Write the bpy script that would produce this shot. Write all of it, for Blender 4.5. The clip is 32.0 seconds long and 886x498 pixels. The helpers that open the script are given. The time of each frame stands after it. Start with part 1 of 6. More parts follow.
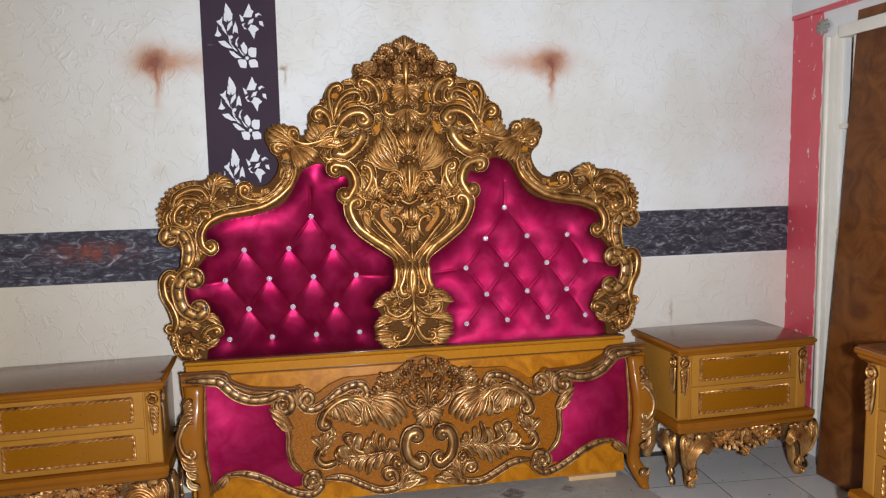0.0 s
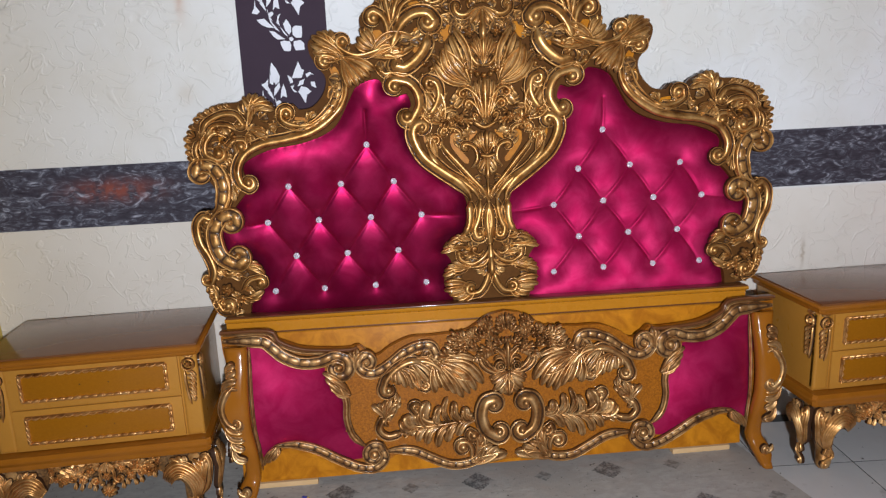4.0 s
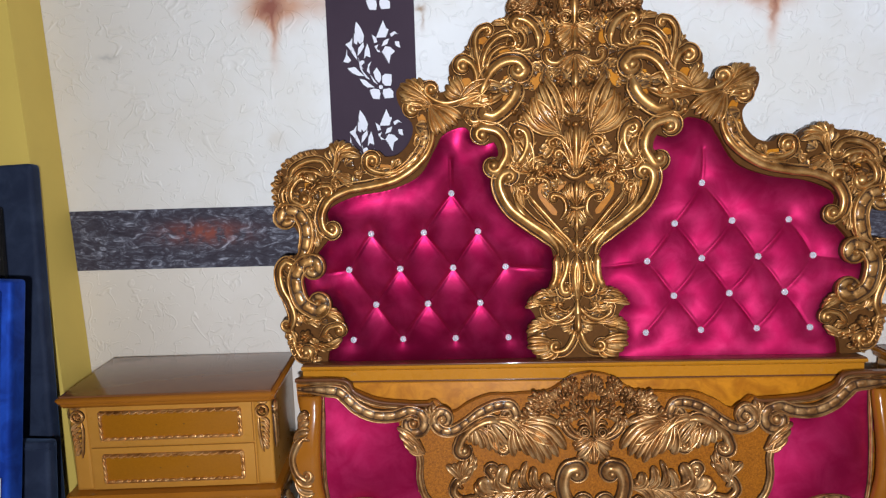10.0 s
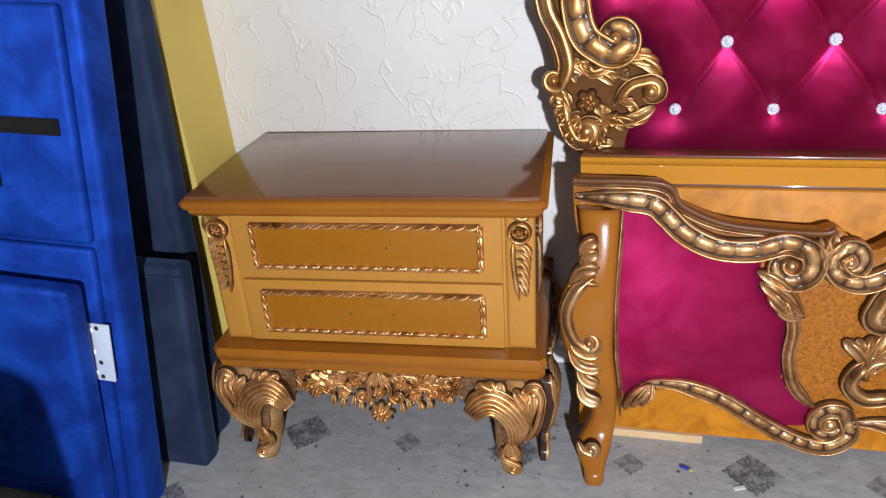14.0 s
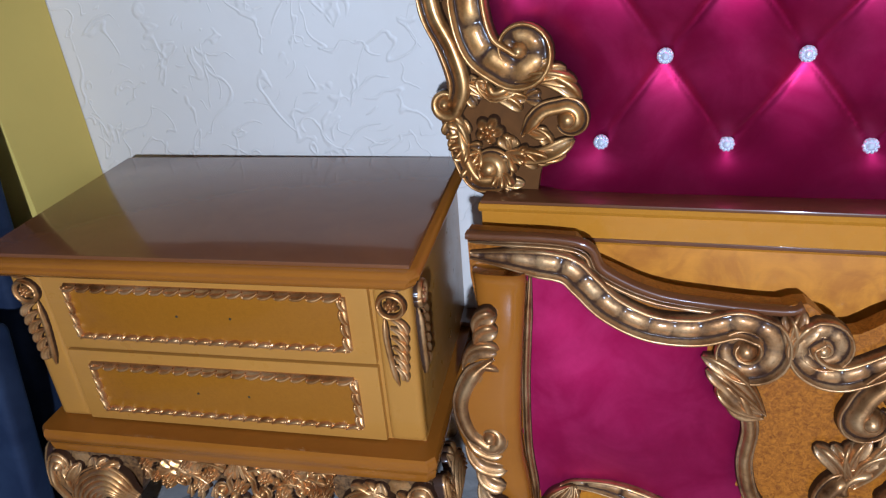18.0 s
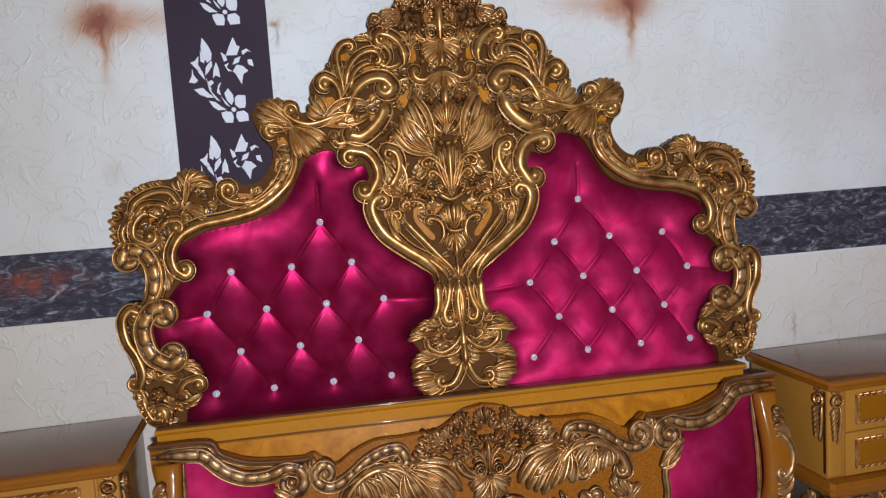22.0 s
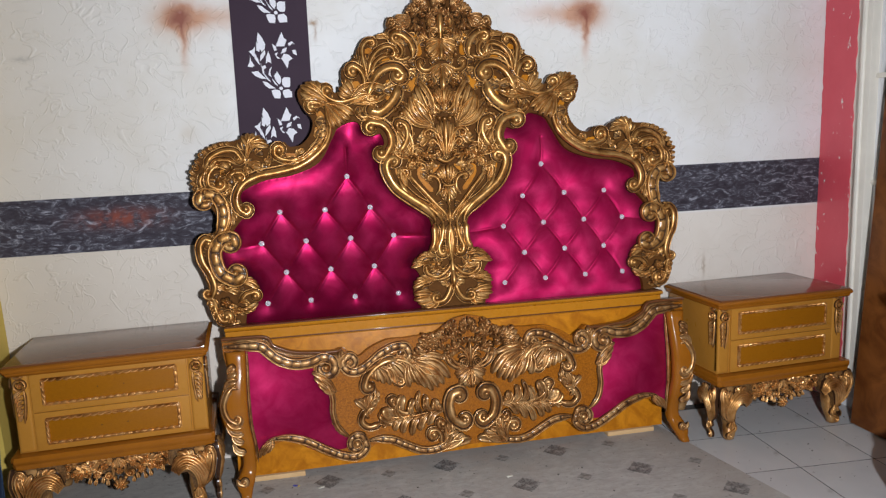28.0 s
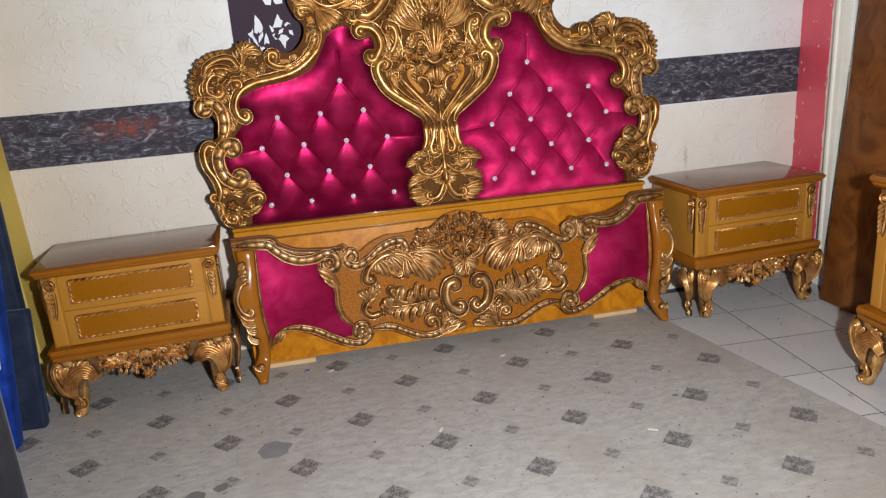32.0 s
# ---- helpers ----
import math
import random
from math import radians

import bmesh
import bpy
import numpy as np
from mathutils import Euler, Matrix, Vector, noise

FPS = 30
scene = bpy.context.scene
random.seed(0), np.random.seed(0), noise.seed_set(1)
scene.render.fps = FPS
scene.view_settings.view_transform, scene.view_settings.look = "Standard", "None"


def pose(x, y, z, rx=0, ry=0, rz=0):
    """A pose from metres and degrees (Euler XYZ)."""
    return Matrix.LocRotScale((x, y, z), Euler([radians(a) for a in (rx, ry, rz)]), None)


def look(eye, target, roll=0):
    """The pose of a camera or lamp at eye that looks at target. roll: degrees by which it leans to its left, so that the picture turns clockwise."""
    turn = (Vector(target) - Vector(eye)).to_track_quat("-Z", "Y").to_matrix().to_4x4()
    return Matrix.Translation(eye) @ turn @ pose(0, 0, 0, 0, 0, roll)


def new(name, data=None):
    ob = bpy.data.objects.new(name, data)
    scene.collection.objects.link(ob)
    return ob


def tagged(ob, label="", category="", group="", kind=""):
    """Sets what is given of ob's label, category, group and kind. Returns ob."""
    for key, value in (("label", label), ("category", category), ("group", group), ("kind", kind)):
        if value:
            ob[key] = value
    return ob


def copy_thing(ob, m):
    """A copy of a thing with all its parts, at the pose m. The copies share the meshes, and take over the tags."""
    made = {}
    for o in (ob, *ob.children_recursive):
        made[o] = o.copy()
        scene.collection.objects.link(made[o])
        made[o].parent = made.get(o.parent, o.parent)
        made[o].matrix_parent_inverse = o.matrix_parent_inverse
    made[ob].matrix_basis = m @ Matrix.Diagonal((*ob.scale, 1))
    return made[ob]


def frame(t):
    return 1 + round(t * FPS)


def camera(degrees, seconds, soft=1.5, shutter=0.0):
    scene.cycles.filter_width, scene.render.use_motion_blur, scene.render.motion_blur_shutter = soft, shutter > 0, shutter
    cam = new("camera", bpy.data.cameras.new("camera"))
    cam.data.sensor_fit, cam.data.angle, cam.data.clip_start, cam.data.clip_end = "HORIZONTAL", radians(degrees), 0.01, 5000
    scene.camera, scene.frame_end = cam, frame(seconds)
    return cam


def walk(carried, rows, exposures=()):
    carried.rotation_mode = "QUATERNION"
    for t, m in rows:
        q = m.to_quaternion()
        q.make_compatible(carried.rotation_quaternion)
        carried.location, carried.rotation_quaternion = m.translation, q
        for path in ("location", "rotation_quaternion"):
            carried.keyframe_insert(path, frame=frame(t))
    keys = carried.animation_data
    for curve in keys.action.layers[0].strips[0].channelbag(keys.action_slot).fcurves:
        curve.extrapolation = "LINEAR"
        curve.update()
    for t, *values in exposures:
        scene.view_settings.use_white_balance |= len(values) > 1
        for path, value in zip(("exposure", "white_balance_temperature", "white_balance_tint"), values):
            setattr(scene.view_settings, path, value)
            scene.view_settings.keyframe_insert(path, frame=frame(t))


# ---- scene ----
cam = camera(63.2, 32.0, soft=1.3)
PATH = [
    (0, (-0.47, -3.287, 1.417), (-0.111, -1.331, 1.206), -1.1),
    (0.5, (-0.516, -3.301, 1.427), (-0.16, -1.347, 1.186), -0.8),
    (1, (-0.491, -3.289, 1.432), (-0.185, -1.334, 1.143), -1.1),
    (1.5, (-0.461, -3.245, 1.408), (-0.204, -1.287, 1.086), -1.6),
    (2, (-0.366, -3.138, 1.43), (-0.177, -1.184, 1.05), -2.3),
    (2.5, (-0.277, -3.052, 1.436), (-0.177, -1.096, 1.028), -3.0),
    (4.5, (-0.454, -2.685, 1.468), (-0.277, -0.755, 0.975), -2.0),
    (5, (-0.442, -2.682, 1.458), (-0.276, -0.761, 0.929), -1.6),
    (5.5, (-0.442, -2.672, 1.415), (-0.143, -0.772, 0.866), 0.0),
    (6, (-0.406, -2.678, 1.393), (-0.095, -0.759, 0.922), -1.8),
    (6.5, (-0.41, -2.604, 1.431), (-0.138, -0.655, 1.072), -1.6),
    (7, (-0.33, -2.485, 1.466), (-0.142, -0.508, 1.231), -1.4),
    (7.5, (-0.252, -2.392, 1.487), (-0.143, -0.401, 1.333), -1.7),
    (8, (-0.228, -2.371, 1.489), (-0.199, -0.377, 1.336), -2.3),
    (8.5, (-0.254, -2.41, 1.485), (-0.291, -0.419, 1.302), -2.6),
    (9, (-0.308, -2.471, 1.449), (-0.376, -0.482, 1.247), -2.3),
    (9.5, (-0.374, -2.541, 1.448), (-0.452, -0.561, 1.184), -1.9),
    (10, (-0.4, -2.637, 1.447), (-0.479, -0.663, 1.13), -1.6),
    (10.5, (-0.498, -2.641, 1.363), (-0.558, -0.679, 0.979), -1.2),
    (11, (-0.584, -2.496, 1.283), (-0.817, -0.59, 0.724), -1.8),
    (11.5, (-0.637, -2.264, 1.253), (-0.905, -0.407, 0.561), -1.7),
    (12, (-0.744, -2.087, 1.198), (-1.006, -0.261, 0.425), -0.7),
    (12.5, (-0.919, -1.89, 1.122), (-1.197, -0.097, 0.28), -1.6),
    (13, (-0.978, -1.78, 1.064), (-1.241, -0.02, 0.152), -3.0),
    (13.5, (-0.976, -1.715, 1.054), (-1.255, 0.049, 0.152), -3.2),
    (14, (-0.94, -1.607, 1.123), (-1.389, 0.137, 0.253), -4.0),
    (14.5, (-0.854, -1.507, 1.174), (-1.411, 0.221, 0.336), -3.6),
    (15, (-0.846, -1.345, 1.135), (-1.431, 0.363, 0.274), -1.9),
    (15.5, (-0.791, -1.149, 1.091), (-1.484, 0.491, 0.179), -1.8),
    (17.5, (-0.78, -1.083, 1.021), (-1.616, 0.424, 0.006), -5.0),
    (18, (-0.777, -1.223, 1.1), (-1.277, 0.483, 0.183), -4.6),
    (18.5, (-0.661, -1.409, 1.169), (-0.849, 0.385, 0.306), -5.6),
    (19, (-0.506, -1.575, 1.237), (-0.562, 0.229, 0.377), -6.4),
    (19.5, (-0.497, -1.757, 1.228), (-0.417, 0.095, 0.478), -6.9),
    (20, (-0.572, -1.932, 1.255), (-0.413, -0.058, 0.575), -6.6),
    (20.5, (-0.537, -2.056, 1.297), (-0.374, -0.151, 0.711), -4.7),
    (21, (-0.428, -2.195, 1.34), (-0.293, -0.243, 0.928), -3.1),
    (21.5, (-0.387, -2.332, 1.355), (-0.207, -0.361, 1.067), -3.6),
    (22, (-0.455, -2.453, 1.371), (-0.134, -0.49, 1.161), -3.6),
    (22.5, (-0.505, -2.571, 1.389), (-0.062, -0.628, 1.221), -2.4),
    (23, (-0.484, -2.711, 1.422), (-0.017, -0.771, 1.281), -1.7),
    (23.5, (-0.466, -2.902, 1.485), (-0.045, -0.96, 1.26), -1.8),
    (24, (-0.587, -3.012, 1.461), (-0.141, -1.078, 1.211), -3.5),
    (24.5, (-0.643, -3.15, 1.383), (-0.21, -1.212, 1.144), -4.3),
    (25, (-0.687, -3.168, 1.455), (-0.231, -1.244, 1.153), -3.5),
    (25.5, (-0.638, -3.127, 1.461), (-0.204, -1.199, 1.156), -2.6),
    (27.5, (-0.656, -3.123, 1.414), (-0.26, -1.18, 1.151), -1.4),
    (28, (-0.701, -3.193, 1.398), (-0.299, -1.259, 1.085), -2.1),
    (28.5, (-0.629, -3.21, 1.413), (-0.247, -1.283, 1.037), -2.6),
    (29, (-0.491, -3.237, 1.397), (-0.149, -1.31, 0.986), -3.4),
    (29.5, (-0.422, -3.276, 1.398), (-0.134, -1.345, 0.961), -4.3),
    (30, (-0.471, -3.301, 1.393), (-0.209, -1.372, 0.935), -5.2),
    (30.5, (-0.593, -3.351, 1.397), (-0.327, -1.428, 0.918), -5.6),
    (31, (-0.695, -3.377, 1.385), (-0.387, -1.468, 0.876), -5.3),
    (31.5, (-0.716, -3.382, 1.39), (-0.363, -1.489, 0.848), -4.7),
    (32, (-0.712, -3.384, 1.393), (-0.335, -1.502, 0.828), -4.1),
]
walk(cam, [(t, look(eye, target, roll)) for t, eye, target, roll in PATH],
     exposures=((0, -0.05, 6350, 10), (5, 0.0, 6050, 10), (7.5, -0.25, 6100, 10), (9.5, 0.02, 6000, 10), (11, 0.40, 5900, 10), (13, 0.62, 5700, 10), (15, 0.65, 5450, 10),
                (18, 0.30, 4850, 10), (20.5, 0.05, 4950, 10), (22, -0.2, 5900, 10), (24, -0.08, 6200, 10), (28, -0.03, 6200, 10), (30, 0.1, 6300, 10), (32, 0.12, 6450, 10)))

# ---- light: a small torch held near the camera, weak sky fill through an added opening behind ----
world = bpy.data.worlds.new("world")
scene.world = world
world.use_nodes = True
_n = world.node_tree.nodes
_sky = _n.new("ShaderNodeTexSky")
_sky.sky_type, _sky.sun_disc, _sky.sun_elevation, _sky.sun_rotation = "NISHITA", False, radians(35), radians(180)
world.node_tree.links.new(_sky.outputs[0], _n["Background"].inputs[0])
_n["Background"].inputs[1].default_value = 0.02


def area_lamp(name, eye, target, size, power, colour):
    data = bpy.data.lights.new(name, "AREA")
    data.shape, data.size, data.energy, data.color = "DISK", size, power, colour
    ob = new(name, data)
    ob.matrix_world = look(eye, target)
    return ob


area_lamp("torch", (-0.34, -3.42, 1.40), (0.28, 0.0, 0.88), 0.09, 107, (0.97, 0.98, 1.0))

# ---- materials ----


class Mat:
    """A node material, built up in a few calls."""

    def __init__(self, name, colour=(0.5, 0.5, 0.5), rough=0.5, metal=0.0, **more):
        self.m = bpy.data.materials.new(name)
        self.m.use_nodes = True
        self.t = self.m.node_tree
        self.b = self.t.nodes["Principled BSDF"]
        self.set("Base Color", (*colour, 1)), self.set("Roughness", rough), self.set("Metallic", metal)
        for k, v in more.items():
            self.set(k.replace("_", " "), v)

    def set(self, key, v):
        if hasattr(v, "links"):
            self.t.links.new(v, self.b.inputs[key])
        else:
            self.b.inputs[key].default_value = v

    def node(self, kind, props=(), **ins):
        n = self.t.nodes.new(kind)
        for k, v in dict(props).items():
            if k == "clamp":
                n.clamp = v
            elif k == "interpolation_type":
                n.interpolation_type = v
            elif k == "data_type":
                n.data_type = v
            elif k == "blend_type":
                n.blend_type = v
            elif k == "operation":
                n.operation = v
            elif k == "wave_type":
                n.wave_type = v
            elif k == "bands_direction":
                n.bands_direction = v
            elif k == "feature":
                n.feature = v
            elif k == "vector_type":
                n.vector_type = v
            elif k == "convert_from":
                n.convert_from = v
            elif k == "convert_to":
                n.convert_to = v
        for k, v in ins.items():
            key = int(k[1:]) if k[0] == "i" and k[1:].isdigit() else k.replace("_", " ")
            if hasattr(v, "links"):
                self.t.links.new(v, n.inputs[key])
            else:
                n.inputs[key].default_value = v
        return n

    def coord(self, which="Object"):
        return self.node("ShaderNodeTexCoord").outputs[which]

    def mapped(self, scale, which="Object", turn=(0, 0, 0)):
        return self.node("ShaderNodeMapping", Vector=self.coord(which), Scale=scale, Rotation=turn).outputs[0]

    def noise(self, vec, scale, detail=4, rough=0.55, distort=0.0):
        return self.node("ShaderNodeTexNoise", Vector=vec, Scale=scale, Detail=detail, Roughness=rough, Distortion=distort).outputs["Fac"]

    def ramp(self, fac, stops):
        n = self.node("ShaderNodeValToRGB", Fac=fac)
        e = n.color_ramp.elements
        while len(e) < len(stops):
            e.new(0.5)
        for el, (p, c) in zip(e, stops):
            el.position, el.color = p, (*c, 1) if len(c) == 3 else c
        return n.outputs[0]

    def step(self, fac, a, b):
        return self.node("ShaderNodeMapRange", dict(clamp=True, interpolation_type="SMOOTHSTEP"), i0=fac, i1=a, i2=b).outputs[0]

    def mix(self, fac, a, b, mode="MIX"):
        n = self.node("ShaderNodeMix", dict(data_type="RGBA", blend_type=mode))
        for k, v in ((0, fac), (6, a), (7, b)):
            if hasattr(v, "links"):
                self.t.links.new(v, n.inputs[k])
            else:
                n.inputs[k].default_value = (*v, 1) if isinstance(v, tuple) and len(v) == 3 else v
        return n.outputs[2]

    def math(self, op, a, b=0.0, c=0.0):
        return self.node("ShaderNodeMath", dict(operation=op), i0=a, i1=b, i2=c).outputs[0]

    def bump(self, height, strength=0.3, dist=0.01, normal=None):
        n = self.node("ShaderNodeBump", Height=height, Strength=strength, Distance=dist)
        if normal is not None:
            self.t.links.new(normal, n.inputs["Normal"])
        self.set("Normal", n.outputs[0])
        return n.outputs[0]


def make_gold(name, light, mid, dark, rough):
    """Antique gilding: metal leaf on the raised carving ("gilt" on each vertex); the brown stain below also carries the
    shade of the grooves.
    """
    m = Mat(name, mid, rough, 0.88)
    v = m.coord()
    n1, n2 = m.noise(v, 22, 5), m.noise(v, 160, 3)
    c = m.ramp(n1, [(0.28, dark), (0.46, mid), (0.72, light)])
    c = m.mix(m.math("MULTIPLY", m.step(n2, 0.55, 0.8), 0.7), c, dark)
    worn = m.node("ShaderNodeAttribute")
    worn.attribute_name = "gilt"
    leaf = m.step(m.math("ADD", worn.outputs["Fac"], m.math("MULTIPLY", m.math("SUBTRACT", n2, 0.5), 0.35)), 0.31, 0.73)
    # stain tone, taken darker so that the grooves' shade is in the colour
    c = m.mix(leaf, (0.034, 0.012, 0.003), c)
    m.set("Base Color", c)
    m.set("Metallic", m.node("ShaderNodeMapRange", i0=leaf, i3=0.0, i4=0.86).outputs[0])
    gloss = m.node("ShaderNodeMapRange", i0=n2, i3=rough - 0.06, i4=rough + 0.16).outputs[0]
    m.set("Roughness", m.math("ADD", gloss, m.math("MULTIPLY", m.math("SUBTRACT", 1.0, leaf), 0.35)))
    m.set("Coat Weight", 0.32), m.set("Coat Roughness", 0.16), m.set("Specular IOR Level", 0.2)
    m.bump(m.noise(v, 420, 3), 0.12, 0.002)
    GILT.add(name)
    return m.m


GILT = set()
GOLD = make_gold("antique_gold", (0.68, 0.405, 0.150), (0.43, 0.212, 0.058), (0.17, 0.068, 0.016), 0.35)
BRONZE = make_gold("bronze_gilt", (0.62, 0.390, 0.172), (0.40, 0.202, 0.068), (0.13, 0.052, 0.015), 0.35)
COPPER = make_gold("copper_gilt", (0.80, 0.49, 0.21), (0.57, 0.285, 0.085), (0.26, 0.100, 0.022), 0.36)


def make_lacquer(name, a, b, dark, rough=0.28, scale=6.0, flame=0.0, coat=0.6, crisp=0.5):
    """Lacquered veneer: soft clouds and fine grain, with darker flames."""
    m = Mat(name, a, rough, Specular_IOR_Level=0.15)
    v = m.mapped((1, 1, 1))
    n1 = m.noise(v, scale, 6, 0.6, 1.2)
    n2 = m.noise(m.mapped((6, 6, 60)), 9, 4)
    c = m.mix(m.step(n1, 0.5 - crisp, 0.5 + crisp), a, b)
    c = m.mix(m.math("MULTIPLY", n2, 0.18), c, dark)
    if flame:
        w = m.node("ShaderNodeTexWave", dict(wave_type="BANDS", bands_direction="DIAGONAL"), Vector=v, Scale=scale * 0.7, Distortion=14.0, Detail=4.0).outputs["Fac"]
        c = m.mix(m.math("MULTIPLY", m.step(w, 0.82, 1.0), flame), c, dark)
    m.set("Base Color", c)
    m.set("Roughness", m.node("ShaderNodeMapRange", i0=m.noise(v, 30, 3), i3=rough - 0.06, i4=rough + 0.1).outputs[0])
    m.set("Coat Weight", coat * 0.55), m.set("Coat Roughness", 0.07)
    m.bump(m.noise(v, 260, 3), 0.05, 0.002)
    return m.m


AMBER = make_lacquer("amber_lacquer", (0.38, 0.168, 0.024), (0.45, 0.205, 0.032), (0.21, 0.082, 0.008), coat=0.4)
INSET = make_lacquer("orange_lacquer", (0.23, 0.082, 0.003), (0.33, 0.124, 0.005), (0.14, 0.042, 0.002), 0.30, 160, coat=0.4, crisp=0.6)
CARAMEL = make_lacquer("caramel_lacquer", (0.25, 0.082, 0.006), (0.33, 0.115, 0.009), (0.12, 0.036, 0.004), 0.2, coat=0.5)
TOPWOOD = make_lacquer("brown_top_lacquer", (0.14, 0.052, 0.018), (0.19, 0.072, 0.024), (0.08, 0.028, 0.010), 0.14, 7, 0.0, 0.9)
HONEY = make_lacquer("honey_lacquer", (0.42, 0.165, 0.009), (0.50, 0.206, 0.013), (0.24, 0.085, 0.005), 0.26, 5, coat=0.4)
BURL = make_lacquer("burl_veneer", (0.38, 0.128, 0.005), (0.60, 0.232, 0.010), (0.15, 0.036, 0.003), 0.40, 11, 0.12, 0.12, 0.2)
SPECK = make_lacquer("speckled_veneer", (0.15, 0.040, 0.002), (0.43, 0.148, 0.007), (0.08, 0.022, 0.002), 0.34, 150, 0.0, 0.35, 0.28)
GLAZE = make_lacquer("dark_gilt_glaze", (0.075, 0.028, 0.005), (0.135, 0.052, 0.009), (0.03, 0.011, 0.003), 0.75, 30, coat=0.0)
BOARDWOOD = make_lacquer("brown_board_veneer", (0.11, 0.034, 0.008), (0.22, 0.078, 0.018), (0.055, 0.018, 0.007), 0.42, 6.0, 0.0, 0.1, 0.17)
DARKEDGE = make_lacquer("dark_edge_stain", (0.10, 0.035, 0.012), (0.16, 0.06, 0.02), (0.05, 0.018, 0.008), 0.3, 12)
PALEWOOD = make_lacquer("raw_pale_wood", (0.56, 0.36, 0.17), (0.66, 0.45, 0.24), (0.40, 0.24, 0.11), 0.7, 12, 0.0, 0.0)


def make_velvet(name, a, b, sheen, amount=0.9, metal=0.0, rough=0.72, nap=None):
    """Pile cloth; nap: the way the pile lies, which turns its shine that way."""
    m = Mat(name, a, rough, metal)
    v = m.coord()
    n1, n2 = m.noise(v, 9, 5, 0.6, 0.8), m.noise(v, 90, 4, 0.7)
    c = m.mix(m.step(n1, 0.35, 0.7), a, b)
    c = m.mix(m.math("MULTIPLY", n2, 0.35), c, tuple(x * 0.45 for x in a))
    m.set("Base Color", c), m.set("Sheen Weight", amount), m.set("Sheen Roughness", 0.34), m.set("Sheen Tint", (*sheen, 1))
    m.set("Specular IOR Level", 0.15)
    lie = None
    if nap:
        lie = m.node("ShaderNodeVectorMath", dict(operation="ADD"), i0=m.coord("Normal"), i1=nap).outputs[0]
        lie = m.node("ShaderNodeVectorMath", dict(operation="NORMALIZE"), i0=lie).outputs[0]
        lie = m.node("ShaderNodeVectorTransform", dict(vector_type="NORMAL", convert_from="OBJECT", convert_to="WORLD"), Vector=lie).outputs[0]
    m.bump(m.math("ADD", m.noise(v, 11, 5, 0.7), m.math("MULTIPLY", m.noise(v, 700, 2), 0.2)), 0.05, 0.007, lie)
    return m.m


RED_A, RED_B, RED_SHEEN = (0.42, 0.009, 0.080), (0.54, 0.026, 0.125), (1.0, 0.25, 0.42)
CRIMSON = make_velvet("crimson_velvet_down", RED_A, RED_B, RED_SHEEN, 0.20, 0.89, 0.46, (0.06, 0.0, -0.50))
CRIMSON_UP = make_velvet("crimson_velvet_up", RED_A, RED_B, RED_SHEEN, 0.14, 0.82, 0.60, (-0.10, 0.0, 0.30))
CRIMSON_SLANT = make_velvet("crimson_velvet_slant", RED_A, RED_B, RED_SHEEN, 0.14, 0.82, 0.54, (0.20, 0.0, 0.26))
CRIMSON_ACROSS = make_velvet("crimson_velvet_across", RED_A, RED_B, RED_SHEEN, 0.14, 0.82, 0.52, (0.40, 0.0, -0.14))
BLUE = make_velvet("royal_blue_velvet", (0.009, 0.034, 0.24), (0.020, 0.080, 0.46), (0.12, 0.32, 1.0), 0.3, 0.5, 0.62, (0.3, 0.0, -0.1))
NAVY = make_velvet("navy_velvet", (0.014, 0.020, 0.042), (0.026, 0.036, 0.066), (0.25, 0.4, 0.7), 0.3)
GREYCLOTH = make_velvet("grey_velvet", (0.018, 0.020, 0.026), (0.032, 0.035, 0.043), (0.7, 0.75, 0.9), 0.12)


def plain(name, colour, rough=0.5, metal=0.0, vary=0.25, scale=12, bump=0.1, **more):
    m = Mat(name, colour, rough, metal, **more)
    v = m.coord()
    n = m.noise(v, scale, 6, 0.6)
    m.set("Base Color", m.mix(n, tuple(c * (1 - vary) for c in colour), tuple(min(1, c * (1 + vary)) for c in colour)))
    m.bump(m.noise(v, scale * 14, 3), bump, 0.003)
    return m.m


YELLOW = plain("yellow_foam_board", (0.60, 0.43, 0.085), 0.8, vary=0.12, scale=3)
LACQUERBLACK = plain("black_lacquer", (0.012, 0.011, 0.010), 0.12, vary=0.3)
STEEL = plain("zinc_steel", (0.74, 0.76, 0.78), 0.5, 0.4, vary=0.1, scale=40)
GLITTER = plain("grey_glitter", (0.34, 0.35, 0.37), 0.35, 0.3, vary=0.6, scale=260, bump=0.5)
DARKHOLE = plain("dark_hole", (0.02, 0.012, 0.008), 0.8)
STENCIL = plain("white_stencil_paint", (0.74, 0.74, 0.80), 0.6, vary=0.08, scale=30)
CREAM = plain("cream_gloss_paint", (0.76, 0.72, 0.64), 0.38, vary=0.14, scale=9, bump=0.25)
PLASTER = plain("white_plaster", (0.72, 0.72, 0.72), 0.75, vary=0.1, scale=5, bump=0.35)
GREYPLASTER = plain("bare_grey_plaster", (0.30, 0.28, 0.25), 0.85, vary=0.3, scale=20, bump=0.6)
DARKGLASS = Mat("window_glass", (0.03, 0.022, 0.016), 0.22, Specular_IOR_Level=0.3).m
PAPERSCRAP = plain("paper_scrap", (0.62, 0.60, 0.52), 0.8, vary=0.1)
BLUEFOIL = plain("blue_foil", (0.03, 0.05, 0.35), 0.4)

m = Mat("crystal_button", (0.85, 0.88, 0.95), 0.08, 0.55, Coat_Weight=1.0, Specular_IOR_Level=1.0)
CRYSTAL = m.m

